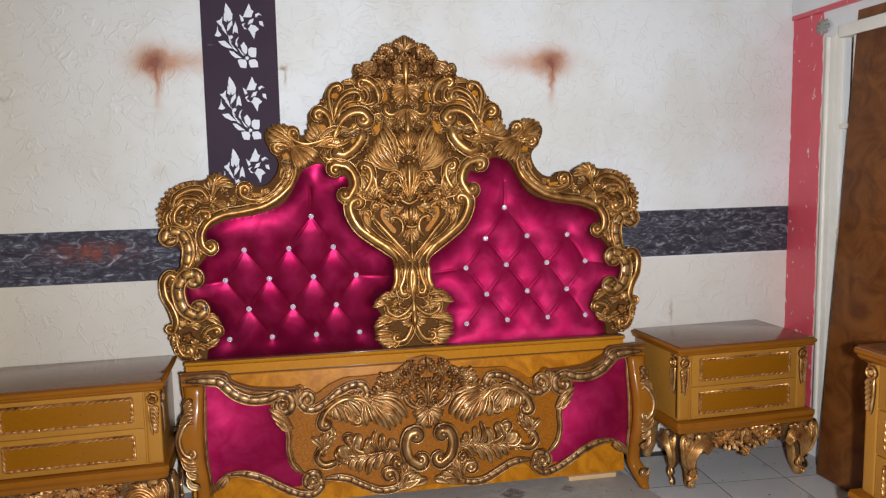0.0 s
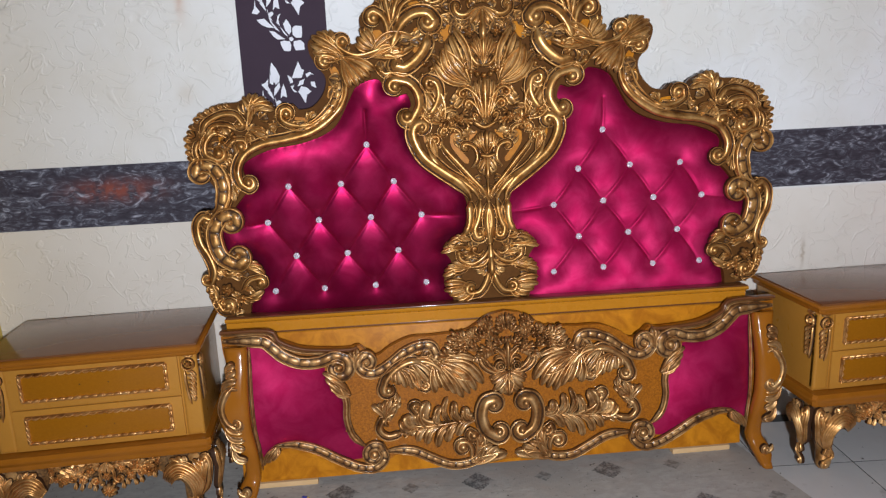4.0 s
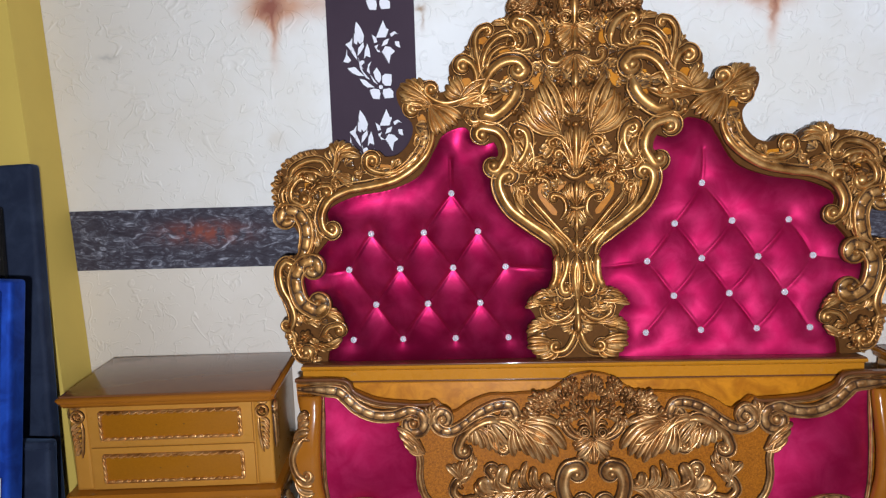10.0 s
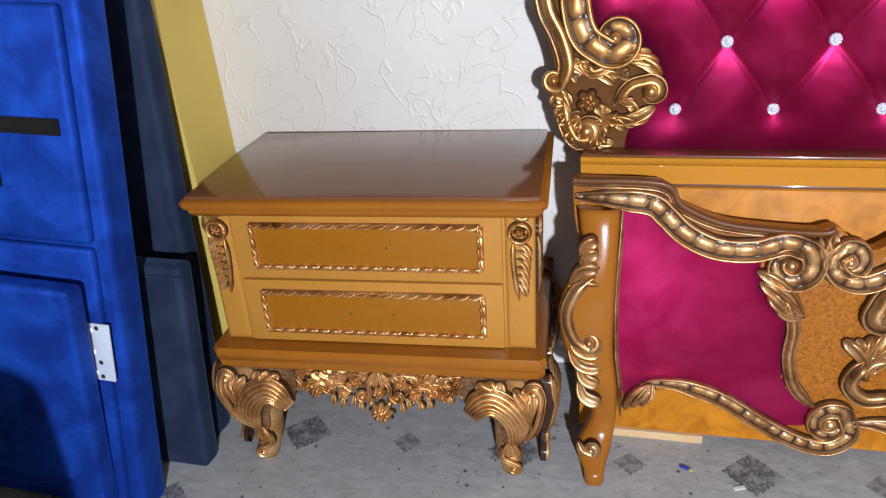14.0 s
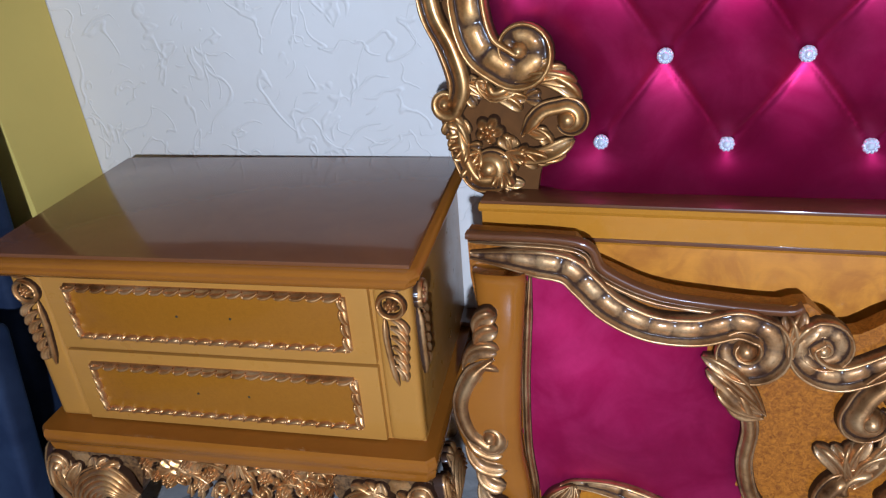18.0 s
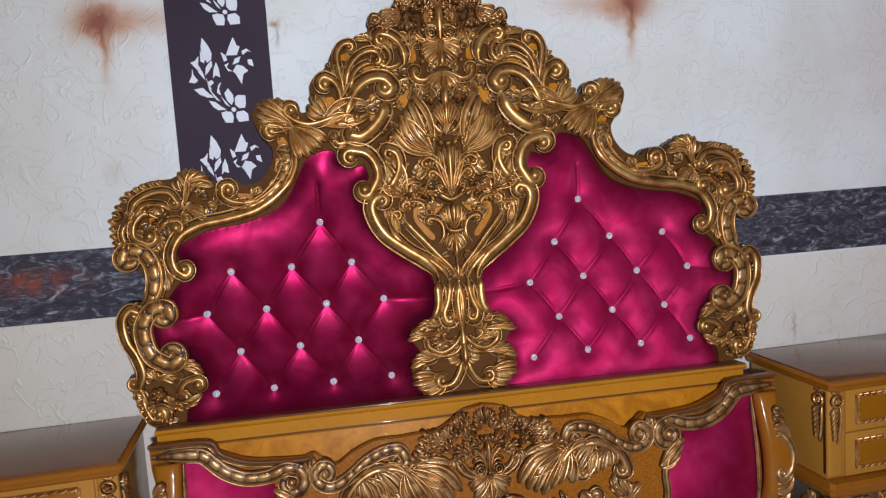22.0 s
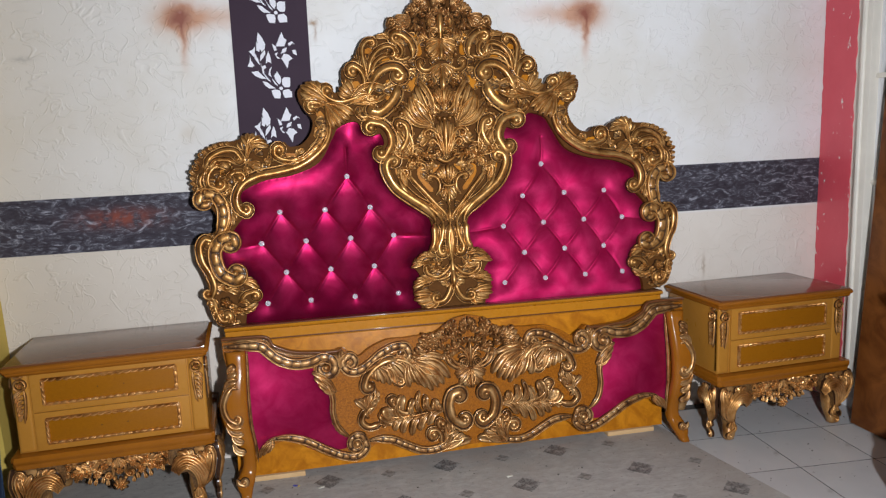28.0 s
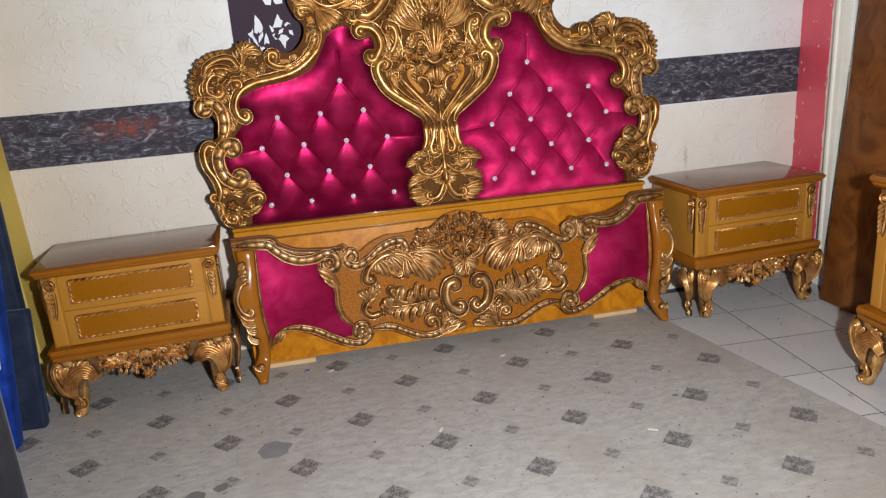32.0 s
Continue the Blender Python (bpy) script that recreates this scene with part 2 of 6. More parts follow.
# embossed wallpaper: raised squiggles on white, with stains
m = Mat("embossed_wallpaper", (0.74, 0.73, 0.71), 0.55)
v = m.coord()
sep = m.node("ShaderNodeSeparateXYZ", Vector=v)
X, Z = sep.outputs[0], sep.outputs[2]
nA = m.noise(v, 9, 2, 0.4, 0.9)
line = m.math("ABSOLUTE", m.math("SUBTRACT", nA, 0.5))
squig = m.step(line, 0.022, 0.003)
keep = m.step(m.noise(m.mapped((1, 1, 1), turn=(0.4, 0.2, 0.9)), 12, 2), 0.42, 0.48)
squig = m.math("MULTIPLY", squig, keep)
nB = m.noise(m.mapped((1, 1, 1), turn=(1.1, 0.5, 0.2)), 11, 2, 0.4, 0.8)
squig2 = m.math("MULTIPLY", m.step(m.math("ABSOLUTE", m.math("SUBTRACT", nB, 0.52)), 0.020, 0.002), m.step(m.noise(v, 13, 2), 0.46, 0.52))
relief = m.math("MAXIMUM", squig, squig2)
big = m.noise(v, 1.6, 5, 0.6)
fine = m.noise(v, 60, 4)
white = m.mix(m.step(big, 0.40, 0.66), (0.76, 0.76, 0.76), (0.68, 0.66, 0.62))
cream = m.mix(m.step(big, 0.35, 0.65), (0.73, 0.68, 0.62), (0.66, 0.60, 0.53))
col = m.mix(m.step(Z, 0.97, 0.99), cream, white)
# leftwards the dimmer, warmer light is put into the paper's colour
left_dim = m.math("MULTIPLY", m.step(X, -0.6, -1.9), 0.62)
col = m.mix(left_dim, col, (0.55, 0.47, 0.36))


def stain(col, x, z, side):
    """A rust stain: a dark heart, a streak to one side and a run below."""
    dx, dz = m.math("SUBTRACT", X, x), m.math("SUBTRACT", Z, z)
    wob = m.math("MULTIPLY", m.math("SUBTRACT", m.noise(v, 14, 4), 0.5), 0.06)
    dxw, dzw = m.math("ADD", dx, wob), m.math("ADD", dz, wob)

    def blob(a, b, ox, oz, gain):
        ex = m.math("DIVIDE", m.math("SUBTRACT", dxw, ox), a)
        ez = m.math("DIVIDE", m.math("SUBTRACT", dzw, oz), b)
        r2 = m.math("ADD", m.math("MULTIPLY", ex, ex), m.math("MULTIPLY", ez, ez))
        return m.math("MULTIPLY", m.math("EXPONENT", m.math("MULTIPLY", r2, -1.0)), gain)

    halo = m.math("ADD", blob(0.085, 0.065, 0, 0, 0.9), m.math("ADD", blob(0.17, 0.045, 0.14 * side, 0.0, 0.5), blob(0.018, 0.09, 0.005, -0.09, 0.6)))
    col = m.mix(m.math("MINIMUM", halo, 0.8), col, (0.50, 0.20, 0.07))
    heart = m.math("ADD", blob(0.045, 0.040, 0.0, 0.0, 0.9), blob(0.008, 0.06, 0.005, -0.06, 0.5))
    return m.mix(m.math("MINIMUM", heart, 0.85), col, (0.20, 0.035, 0.018))


col = stain(col, -1.094, 1.909, 1)
col = stain(col, 0.662, 1.920, -1)


def smudge(col, x, z, a, b, gain, tone):
    """A small soft spot or run on the paper."""
    wob = m.math("MULTIPLY", m.math("SUBTRACT", m.noise(v, 40, 3), 0.5), 0.03)
    ex = m.math("DIVIDE", m.math("ADD", m.math("SUBTRACT", X, x), wob), a)
    ez = m.math("DIVIDE", m.math("ADD", m.math("SUBTRACT", Z, z), wob), b)
    r2 = m.math("ADD", m.math("MULTIPLY", ex, ex), m.math("MULTIPLY", ez, ez))
    return m.mix(m.math("MULTIPLY", m.math("EXPONENT", m.math("MULTIPLY", r2, -1.0)), gain), col, tone)


col = smudge(col, -0.560, 1.885, 0.016, 0.012, 0.9, (0.30, 0.17, 0.07))
col = smudge(col, -0.555, 1.845, 0.006, 0.030, 0.6, (0.28, 0.15, 0.08))
col = smudge(col, 1.288, 0.705, 0.007, 0.050, 0.7, (0.36, 0.28, 0.20))
col = smudge(col, -1.100, 1.440, 0.030, 0.035, 0.25, (0.45, 0.33, 0.20))
col = smudge(col, -1.700, 1.75, 0.035, 0.010, 0.5, (0.30, 0.28, 0.26))
col = m.mix(m.math("MULTIPLY", m.step(fine, 0.66, 0.8), 0.25), col, (0.48, 0.44, 0.38))
m.set("Base Color", col)
m.bump(m.math("ADD", relief, m.math("MULTIPLY", fine, 0.10)), 0.36, 0.006)
WALLPAPER = m.m

m = Mat("slate_border_paper", (0.05, 0.05, 0.06), 0.7, Specular_IOR_Level=0.25)
v = m.mapped((1.0, 1.0, 2.6), turn=(0, 0.28, 0))
streak = m.noise(v, 15, 7, 0.68, 1.6)
c = m.ramp(streak, [(0.30, (0.020, 0.015, 0.022)), (0.50, (0.050, 0.044, 0.058)), (0.58, (0.11, 0.11, 0.135)), (0.68, (0.34, 0.34, 0.39))])
sx = m.node("ShaderNodeSeparateXYZ", Vector=m.coord())
ex = m.math("DIVIDE", m.math("ADD", sx.outputs[0], 1.40), 0.14)
ez = m.math("DIVIDE", m.math("SUBTRACT", sx.outputs[2], 1.105), 0.035)
rust = m.math("EXPONENT", m.math("MULTIPLY", m.math("ADD", m.math("MULTIPLY", ex, ex), m.math("MULTIPLY", ez, ez)), -1.0))
c = m.mix(m.math("MULTIPLY", rust, m.step(m.noise(m.coord(), 25, 4), 0.3, 0.6)), c, (0.22, 0.055, 0.035))
m.set("Base Color", c)
m.bump(m.noise(v, 22, 4), 0.2, 0.004)
SLATE = m.m

m = Mat("aubergine_paper", (0.034, 0.020, 0.034), 0.7, Specular_IOR_Level=0.2)
v = m.coord()
c = m.mix(m.noise(v, 5, 4), (0.034, 0.020, 0.033), (0.055, 0.034, 0.053))
scr = m.step(m.noise(m.mapped((1, 1, 9), turn=(0, 0.12, 0)), 5, 3, 0.5, 1.0), 0.70, 0.76)
c = m.mix(m.math("MULTIPLY", scr, 0.35), c, (0.22, 0.19, 0.22))
m.set("Base Color", c)
m.bump(m.noise(v, 8, 3), 0.12, 0.01)
AUBERGINE = m.m

m = Mat("red_gloss_paint", (0.52, 0.045, 0.07), 0.35)
v = m.coord()
c = m.mix(m.noise(v, 7, 5), (0.58, 0.06, 0.085), (0.68, 0.10, 0.13))
chip = m.step(m.noise(m.mapped((1, 1, 0.5)), 26, 5, 0.7), 0.63, 0.66)
c = m.mix(chip, c, (0.72, 0.66, 0.62))
m.set("Base Color", c)
m.bump(m.noise(v, 16, 5), 0.35, 0.008)
REDPAINT = m.m

m = Mat("grey_vinyl_floor", (0.24, 0.23, 0.22), 0.6, Specular_IOR_Level=0.3)
v = m.mapped((1.0, 2.0, 1.0))
n1, n2, n3 = m.noise(v, 16, 9, 0.78, 0.4), m.noise(m.coord(), 1.4, 5), m.noise(m.coord(), 38, 5, 0.7)
c = m.mix(m.step(n1, 0.28, 0.72), (0.30, 0.286, 0.266), (0.45, 0.430, 0.402))
c = m.mix(m.step(n2, 0.45, 0.72), c, (0.33, 0.30, 0.27))
c = m.mix(m.math("MULTIPLY", m.step(n3, 0.58, 0.72), 0.7), c, (0.11, 0.10, 0.095))
c = m.mix(m.math("MULTIPLY", m.step(m.noise(m.coord(), 3.1, 6, 0.7), 0.66, 0.74), 0.5), c, (0.13, 0.12, 0.12))
m.set("Base Color", c)
m.set("Roughness", m.node("ShaderNodeMapRange", i0=n1, i3=0.5, i4=0.75).outputs[0])
m.bump(m.math("ADD", n1, m.math("MULTIPLY", n3, 0.4)), 0.4, 0.005)
VINYL = m.m

m = Mat("printed_motif", (0.09, 0.09, 0.09), 0.5)
v = m.coord()
vor = m.node("ShaderNodeTexVoronoi", dict(feature="DISTANCE_TO_EDGE"), Vector=v, Scale=62.0).outputs[0]
c = m.mix(m.step(vor, 0.05, 0.16), (0.095, 0.092, 0.090), (0.21, 0.205, 0.20))
c = m.mix(m.step(m.noise(v, 30, 4), 0.50, 0.66), c, (0.30, 0.29, 0.275))
m.set("Base Color", c)
MOTIF = m.m
m = Mat("faint_printed_motif", (0.17, 0.165, 0.16), 0.5)
c = m.mix(m.step(m.noise(m.coord(), 45, 3), 0.45, 0.55), (0.17, 0.16, 0.15), (0.27, 0.26, 0.245))
m.set("Base Color", c)
FAINT = m.m

m = Mat("grey_floor_tile", (0.30, 0.30, 0.30), 0.4)
v = m.coord()
info = m.node("ShaderNodeObjectInfo").outputs["Random"]
c = m.mix(m.noise(v, 4, 7, 0.65, 0.8), (0.47, 0.47, 0.475), (0.64, 0.63, 0.62))
c = m.mix(m.math("MULTIPLY", info, 0.25), c, (0.22, 0.22, 0.23))
c = m.mix(m.math("MULTIPLY", m.step(m.noise(v, 9, 5), 0.62, 0.75), 0.5), c, (0.16, 0.14, 0.12))
m.set("Base Color", c)
m.bump(m.noise(v, 12, 4), 0.15, 0.004)
TILE = m.m
GROUT = plain("dark_grout", (0.06, 0.06, 0.06), 0.8)
# surfaces out of view, toned dark to keep bounced fill low
CEIL = plain("unseen_ceiling_tone", (0.24, 0.235, 0.22), 0.8, vary=0.06)
BACKWALL = plain("unseen_wall_tone", (0.16, 0.15, 0.135), 0.8, vary=0.1)

# ---- mesh helpers ----


def mesh_of(name, verts, faces, material, smooth=True, rel=None):
    """rel: each vertex's height within its carving; low parts go brown, stain and the grooves' shade in one."""
    me = bpy.data.meshes.new(name)
    me.from_pydata([tuple(v) for v in verts], [], faces)
    me.materials.append(material)
    if smooth:
        me.polygons.foreach_set("use_smooth", [True] * len(me.polygons))
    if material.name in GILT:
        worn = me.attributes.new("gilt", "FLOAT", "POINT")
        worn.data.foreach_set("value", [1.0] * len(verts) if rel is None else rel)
    me.update()
    return me


def thing(name, label, category, at=None, group="", kind=""):
    ob = new(name)
    ob.empty_display_size = 0.1
    if at is not None:
        ob.matrix_world = at
    return tagged(ob, label, category, group, kind)


def put(name, me, parent=None, label="", at=None):
    ob = new(name, me)
    if parent is not None:
        ob.parent = parent
    if at is not None:
        ob.matrix_basis = at
    if label:
        ob["label"] = label
    return ob


def from_bm(name, bm, material, smooth=False, split=None):
    bmesh.ops.recalc_face_normals(bm, faces=bm.faces)
    me = bpy.data.meshes.new(name)
    bm.to_mesh(me)
    bm.free()
    me.materials.append(material)
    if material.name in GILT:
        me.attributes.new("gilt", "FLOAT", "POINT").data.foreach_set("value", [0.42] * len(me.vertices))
    if smooth:
        me.polygons.foreach_set("use_smooth", [True] * len(me.polygons))
        if split:
            me.set_sharp_from_angle(angle=radians(split))
    return me


def box_me(name, lo, hi, material, bevel=0.004, segs=2):
    """A box between two corners with rounded edges."""
    bm = bmesh.new()
    bmesh.ops.create_cube(bm, size=1)
    for w in bm.verts:
        w.co = Vector([(lo[i] + hi[i]) / 2 + w.co[i] * (hi[i] - lo[i]) for i in range(3)])
    if bevel:
        bmesh.ops.bevel(bm, geom=bm.edges[:], offset=bevel, segments=segs, affect="EDGES", profile=0.6)
    return from_bm(name, bm, material, True, 40)


def mirrored(me):
    """The same mesh reflected in x."""
    other = me.copy()
    co = np.empty(len(me.vertices) * 3)
    me.vertices.foreach_get("co", co)
    co[0::3] *= -1
    other.vertices.foreach_set("co", co)
    other.flip_normals()
    other.update()
    return other


def spline(pts, step=0.006):
    """A smooth line through the points (Catmull-Rom), evenly sampled."""
    p = [Vector(q) for q in pts]
    p = [2 * p[0] - p[1]] + p + [2 * p[-1] - p[-2]]
    out = []
    for a, b, c, d in zip(p, p[1:], p[2:], p[3:]):
        n = max(2, int((c - b).length / step))
        for i in range(n):
            t = i / n
            out.append(0.5 * (2 * b + (c - a) * t + (2 * a - 5 * b + 4 * c - d) * t * t + (3 * b - a - 3 * c + d) * t ** 3))
    return out + [p[-2]]


def curl(line, centre, turns=0.72, steps=22, tight=0.36):
    """Carries a line on into a spiral round the centre."""
    end, c = line[-1], Vector(centre)
    go, arm = (line[-1] - line[-2]), end - c
    sense = 1 if arm.x * go.y - arm.y * go.x > 0 else -1
    r, a0 = arm.length, math.atan2(arm.y, arm.x)
    more = []
    for i in range(1, steps + 1):
        f = i / steps
        a, q = a0 + sense * f * turns * 2 * math.pi, r * (1 - tight * f)
        more.append(c + Vector((math.cos(a), math.sin(a))) * q)
    return more


PROFILES = {
    "bead": ((-1, 0), (-0.97, 0.42), (-0.89, 0.58), (-0.80, 0.60), (-0.72, 0.55), (-0.60, 0.70), (-0.42, 0.86), (-0.2, 0.97), (0, 1.0), (0.2, 0.97), (0.42, 0.86), (0.60, 0.70), (0.72, 0.55), (0.80, 0.60), (0.89, 0.58), (0.97, 0.42), (1, 0)),
    "flute": ((-1, 0), (-0.98, 0.70), (-0.88, 0.98), (-0.74, 0.92), (-0.64, 0.48), (-0.56, 0.46), (-0.40, 0.60), (-0.2, 0.66), (0, 0.68), (0.2, 0.66), (0.40, 0.60), (0.56, 0.46), (0.64, 0.48), (0.74, 0.92), (0.88, 0.98), (0.98, 0.70), (1, 0)),
    "roll": ((-1, 0), (-0.97, 0.48), (-0.86, 0.78), (-0.66, 0.95), (-0.40, 1.0), (-0.12, 0.94), (0.16, 0.80), (0.38, 0.58), (0.50, 0.40), (0.58, 0.44), (0.68, 0.70), (0.80, 0.78), (0.91, 0.66), (0.97, 0.42), (1, 0)),
    "tongue": ((-1, 0), (-0.95, 0.42), (-0.80, 0.66), (-0.62, 0.70), (-0.42, 0.62), (-0.18, 0.60), (0.06, 0.68), (0.30, 0.86), (0.54, 1.0), (0.76, 0.95), (0.91, 0.62), (1, 0)),
    "ridge": ((-1, 0), (-0.8, 0.5), (-0.45, 0.86), (0, 1), (0.45, 0.86), (0.8, 0.5), (1, 0)),
    "plain": ((-1, 0), (-1, 0.6), (-0.8, 0.8), (-0.45, 0.85), (-0.4, 1.0), (0.75, 1.0), (0.95, 0.9), (1, 0)),
}


class Shape:
    """Collects the vertices and faces of one carved piece; x and y in the plane, z its height."""

    def __init__(self):
        self.v, self.f, self.r = [], [], []

    def sweep(self, line, width, height, profile="bead", base=0.0, taper=None, beads=0.0, flip=False):
        """width and height: numbers; taper(s): factor along the line, s from 0 to 1."""
        prof = PROFILES[profile]
        if profile == "roll":
            bend = sum((b - a).x * (c - b).y - (b - a).y * (c - b).x for a, b, c in zip(line, line[1:], line[2:]))
            if bend > 0:
                prof = tuple((-x, z) for x, z in prof[::-1])
        elif profile == "tongue" and flip:
            prof = tuple((-x, z) for x, z in prof[::-1])
        n, k = len(line), len(prof)
        at, run = [0.0], 0.0
        for p, q in zip(line, line[1:]):
            run += (q - p).length
            at.append(run)
        start = len(self.v)
        for i, p in enumerate(line):
            a, b = line[max(0, i - 1)], line[min(n - 1, i + 1)]
            t = (b - a).normalized() if (b - a).length > 1e-9 else Vector((1, 0))
            nx, ny = -t.y, t.x
            s = at[i] / max(run, 1e-9)
            g = taper(s) if taper else 1.0
            lift = 1.0
            if beads:
                ph = (at[i] / beads) % 1.0
                lift = 1.0 - 0.34 * math.exp(-((ph - 0.5) / 0.08) ** 2)
            for x, z in prof:
                zz = z * (lift if beads and abs(x) < 0.50 else 1.0)
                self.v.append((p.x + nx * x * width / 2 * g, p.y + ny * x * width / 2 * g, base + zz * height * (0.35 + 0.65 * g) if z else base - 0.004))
                # low parts of the profile get less leaf, so they come out dark
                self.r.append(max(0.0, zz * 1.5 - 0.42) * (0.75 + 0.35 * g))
        for i in range(n - 1):
            for j in range(k - 1):
                o = start + i * k + j
                self.f.append((o, o + 1, o + k + 1, o + k))
        for o in (start, start + (n - 1) * k):
            self.f.append(tuple(range(o, o + k)))
        return self

    def dome(self, c, r, h, base=0.0, rings=5, seg=14, squash=1.0):
        start = len(self.v)
        for i in range(rings):
            a = i / rings * math.pi / 2
            for j in range(seg):
                t = j / seg * 2 * math.pi
                self.v.append((c[0] + r * math.cos(a) * math.cos(t), c[1] + r * squash * math.cos(a) * math.sin(t), base + h * math.sin(a)))
                self.r.append(0.15 + 1.2 * math.sin(a))
        self.v.append((c[0], c[1], base + h))
        self.r.append(1.0)
        top = len(self.v) - 1
        for i in range(rings - 1):
            for j in range(seg):
                a, b = start + i * seg + j, start + i * seg + (j + 1) % seg
                self.f.append((a, b, b + seg, a + seg))
        for j in range(seg):
            self.f.append((start + (rings - 1) * seg + j, start + (rings - 1) * seg + (j + 1) % seg, top))
        return self

    def flower(self, c, r, h, petals=5, base=0.0, turn=0.0):
        rings, seg, start = 7, petals * 8, len(self.v)
        for i in range(rings + 1):
            q = i / rings
            for j in range(seg):
                t = j / seg * 2 * math.pi
                lobe = abs(math.cos(petals * (t + turn) / 2)) ** 0.6
                rr = r * q * (0.62 + 0.38 * lobe)
                z = h * (0.35 + 0.75 * math.sin(math.pi * min(1, q * 1.05)) * (0.35 + 0.65 * lobe)) * (1 - 0.75 * q ** 4)
                self.v.append((c[0] + rr * math.cos(t), c[1] + rr * math.sin(t), base + z))
                self.r.append(z / h * 1.1 if q < 0.99 else 0.2)
        for i in range(rings):
            for j in range(seg):
                a, b = start + i * seg + j, start + i * seg + (j + 1) % seg
                self.f.append((a, b, b + seg, a + seg))
        self.dome(c, r * 0.27, h * 0.55, base + h * 0.35, 3, 10)
        return self

    def lobe(self, base_pt, tip, width, height, bow=0.0, base=0.0, profile="tongue", hook=0.0):
        """One tongue of a leaf, narrow at its root, full and rounded at its tip, bowed sideways."""
        a, b = Vector(base_pt), Vector(tip)
        d = b - a
        side = Vector((-d.y, d.x))
        line = []
        for i in range(15):
            t = i / 14
            line.append(a + d * t + side * (bow * math.sin(math.pi * t) + hook * t ** 4))
        self.sweep(line, width, height, profile, base, lambda s: max(0.10, (0.34 + 0.66 * math.sin(math.pi / 2 * min(1, s / 0.72))) * (1 if s < 0.74 else math.sqrt(max(0, 1 - ((s - 0.74) / 0.27) ** 2)))), 0.0, bow < 0)
        return self

    def fan(self, root, tips, height, bow=0.1, base=0.0, profile="tongue", full=1.14):
        """Tongues side by side from one root; each is as wide as the room between its neighbours."""
        p = [Vector(t) for t in tips]
        n = len(p)
        for i, t in enumerate(p):
            gaps = [(t - q).length for q in p[max(0, i - 1):i] + p[i + 1:i + 2]]
            w = max(0.012, full * sum(gaps) / len(gaps))
            lean = 1.0 if n == 1 else (i / (n - 1) - 0.35) * 1.5
            self.lobe(root, t, w, height * (1 - 0.08 * (i % 2)), bow * lean, base, profile)
        return self

    def plume(self, rib, tips, height, base=0.0):
        """Tongues that leave a curved rib one after another and lie against each other."""
        line = spline(rib, 0.004)
        k = len(tips)
        for i, tip in enumerate(tips):
            s = (i + 0.15) / k
            root = line[int(s * (len(line) - 1))]
            gap = (Vector(tips[min(k - 1, i + 1)]) - Vector(tips[max(0, i - 1)])).length / (2 if 0 < i < k - 1 else 1)
            d = Vector(tip) - root
            go = line[-1] - line[0]
            sense = 1 if go.x * d.y - go.y * d.x > 0 else -1
            self.lobe(root, tip, gap * 0.86, height * (1 - 0.08 * (i % 2)), -0.20 * sense, base)
            self.lobe(root, Vector(tip) * 0.72 + root * 0.28 + go.normalized() * gap * 0.45, gap * 0.6, height * 1.08, -0.25 * sense, base)
        return self

    def leaf(self, base_pt, tips, width, height, bow=0.12, base=0.0, hook=0.0):
        n = len(tips)
        for i, t in enumerate(tips):
            lean = (i / (n - 1) - 0.5) * 2 if n > 1 else 0
            self.lobe(base_pt, t, width, height * (1 - 0.12 * (i % 2)), bow * (lean if lean else 0.4), base, "tongue", hook * lean)
        return self

    def acanthus(self, pts, left, right, n, width, height, base=0.0):
        """A leaf along a curved midrib (left, right: how far it reaches to either side), its tongues side by side."""
        line = spline(pts, 0.003)
        k = len(line) - 1
        run = sum((q - p).length for p, q in zip(line, line[1:]))
        for side, reach in ((1, left), (-1, right)):
            for i in range(n):
                s = (i + 0.1) / n
                a = int(s * k * 0.92)
                t = (line[min(k, a + 4)] - line[max(0, a - 4)]).normalized()
                out = Vector((-t.y, t.x)) * side
                far = reach * (0.62 + 0.38 * math.sin(math.pi * (0.15 + 0.7 * s)))
                self.lobe(line[a], line[a] + out * far + t * far * 0.9, run / n * 1.05, height * (0.85 if i % 2 else 0.95), -0.16 * side, base)
        self.lobe(line[int(k * 0.8)], line[k] + (line[k] - line[k - 3]).normalized() * width, width * 1.4, height, 0.05, base)
        self.sweep(line, width * 0.6, height * 1.12, "ridge", base, lambda s: 1.0 - 0.6 * s)
        return self

    def band(self, pts, width, height, style="bead", c0=None, c1=None, base=0.0, thin=True):
        """A moulded band through the points, with a volute at either end where a centre is given."""
        line = spline(pts)
        wind = (1.05, 26, 0.58) if style == "flute" else (0.72, 22, 0.36)
        if c1:
            line = line + curl(line, c1, *wind)
        if c0:
            back = line[::-1]
            line = (back + curl(back, c0, *wind))[::-1]
        lo, hi = (0.16 if c0 else 0.0), (0.16 if c1 else 0.0)

        def taper(s):
            g = 1.0
            if c0:
                g *= 0.42 + 0.58 * min(1, s / 0.22)
            elif thin:
                g *= 0.25 + 0.75 * min(1, s / 0.16)
            if c1:
                g *= 0.42 + 0.58 * min(1, (1 - s) / 0.22)
            elif thin:
                g *= 0.25 + 0.75 * min(1, (1 - s) / 0.16)
            return g

        self.sweep(line, width, height, style, base, taper, width * 0.84 if style == "flute" else 0.0)
        for c, end in ((c0, 0), (c1, -1)):
            if c:
                r = (Vector(c) - Vector(pts[end])).length
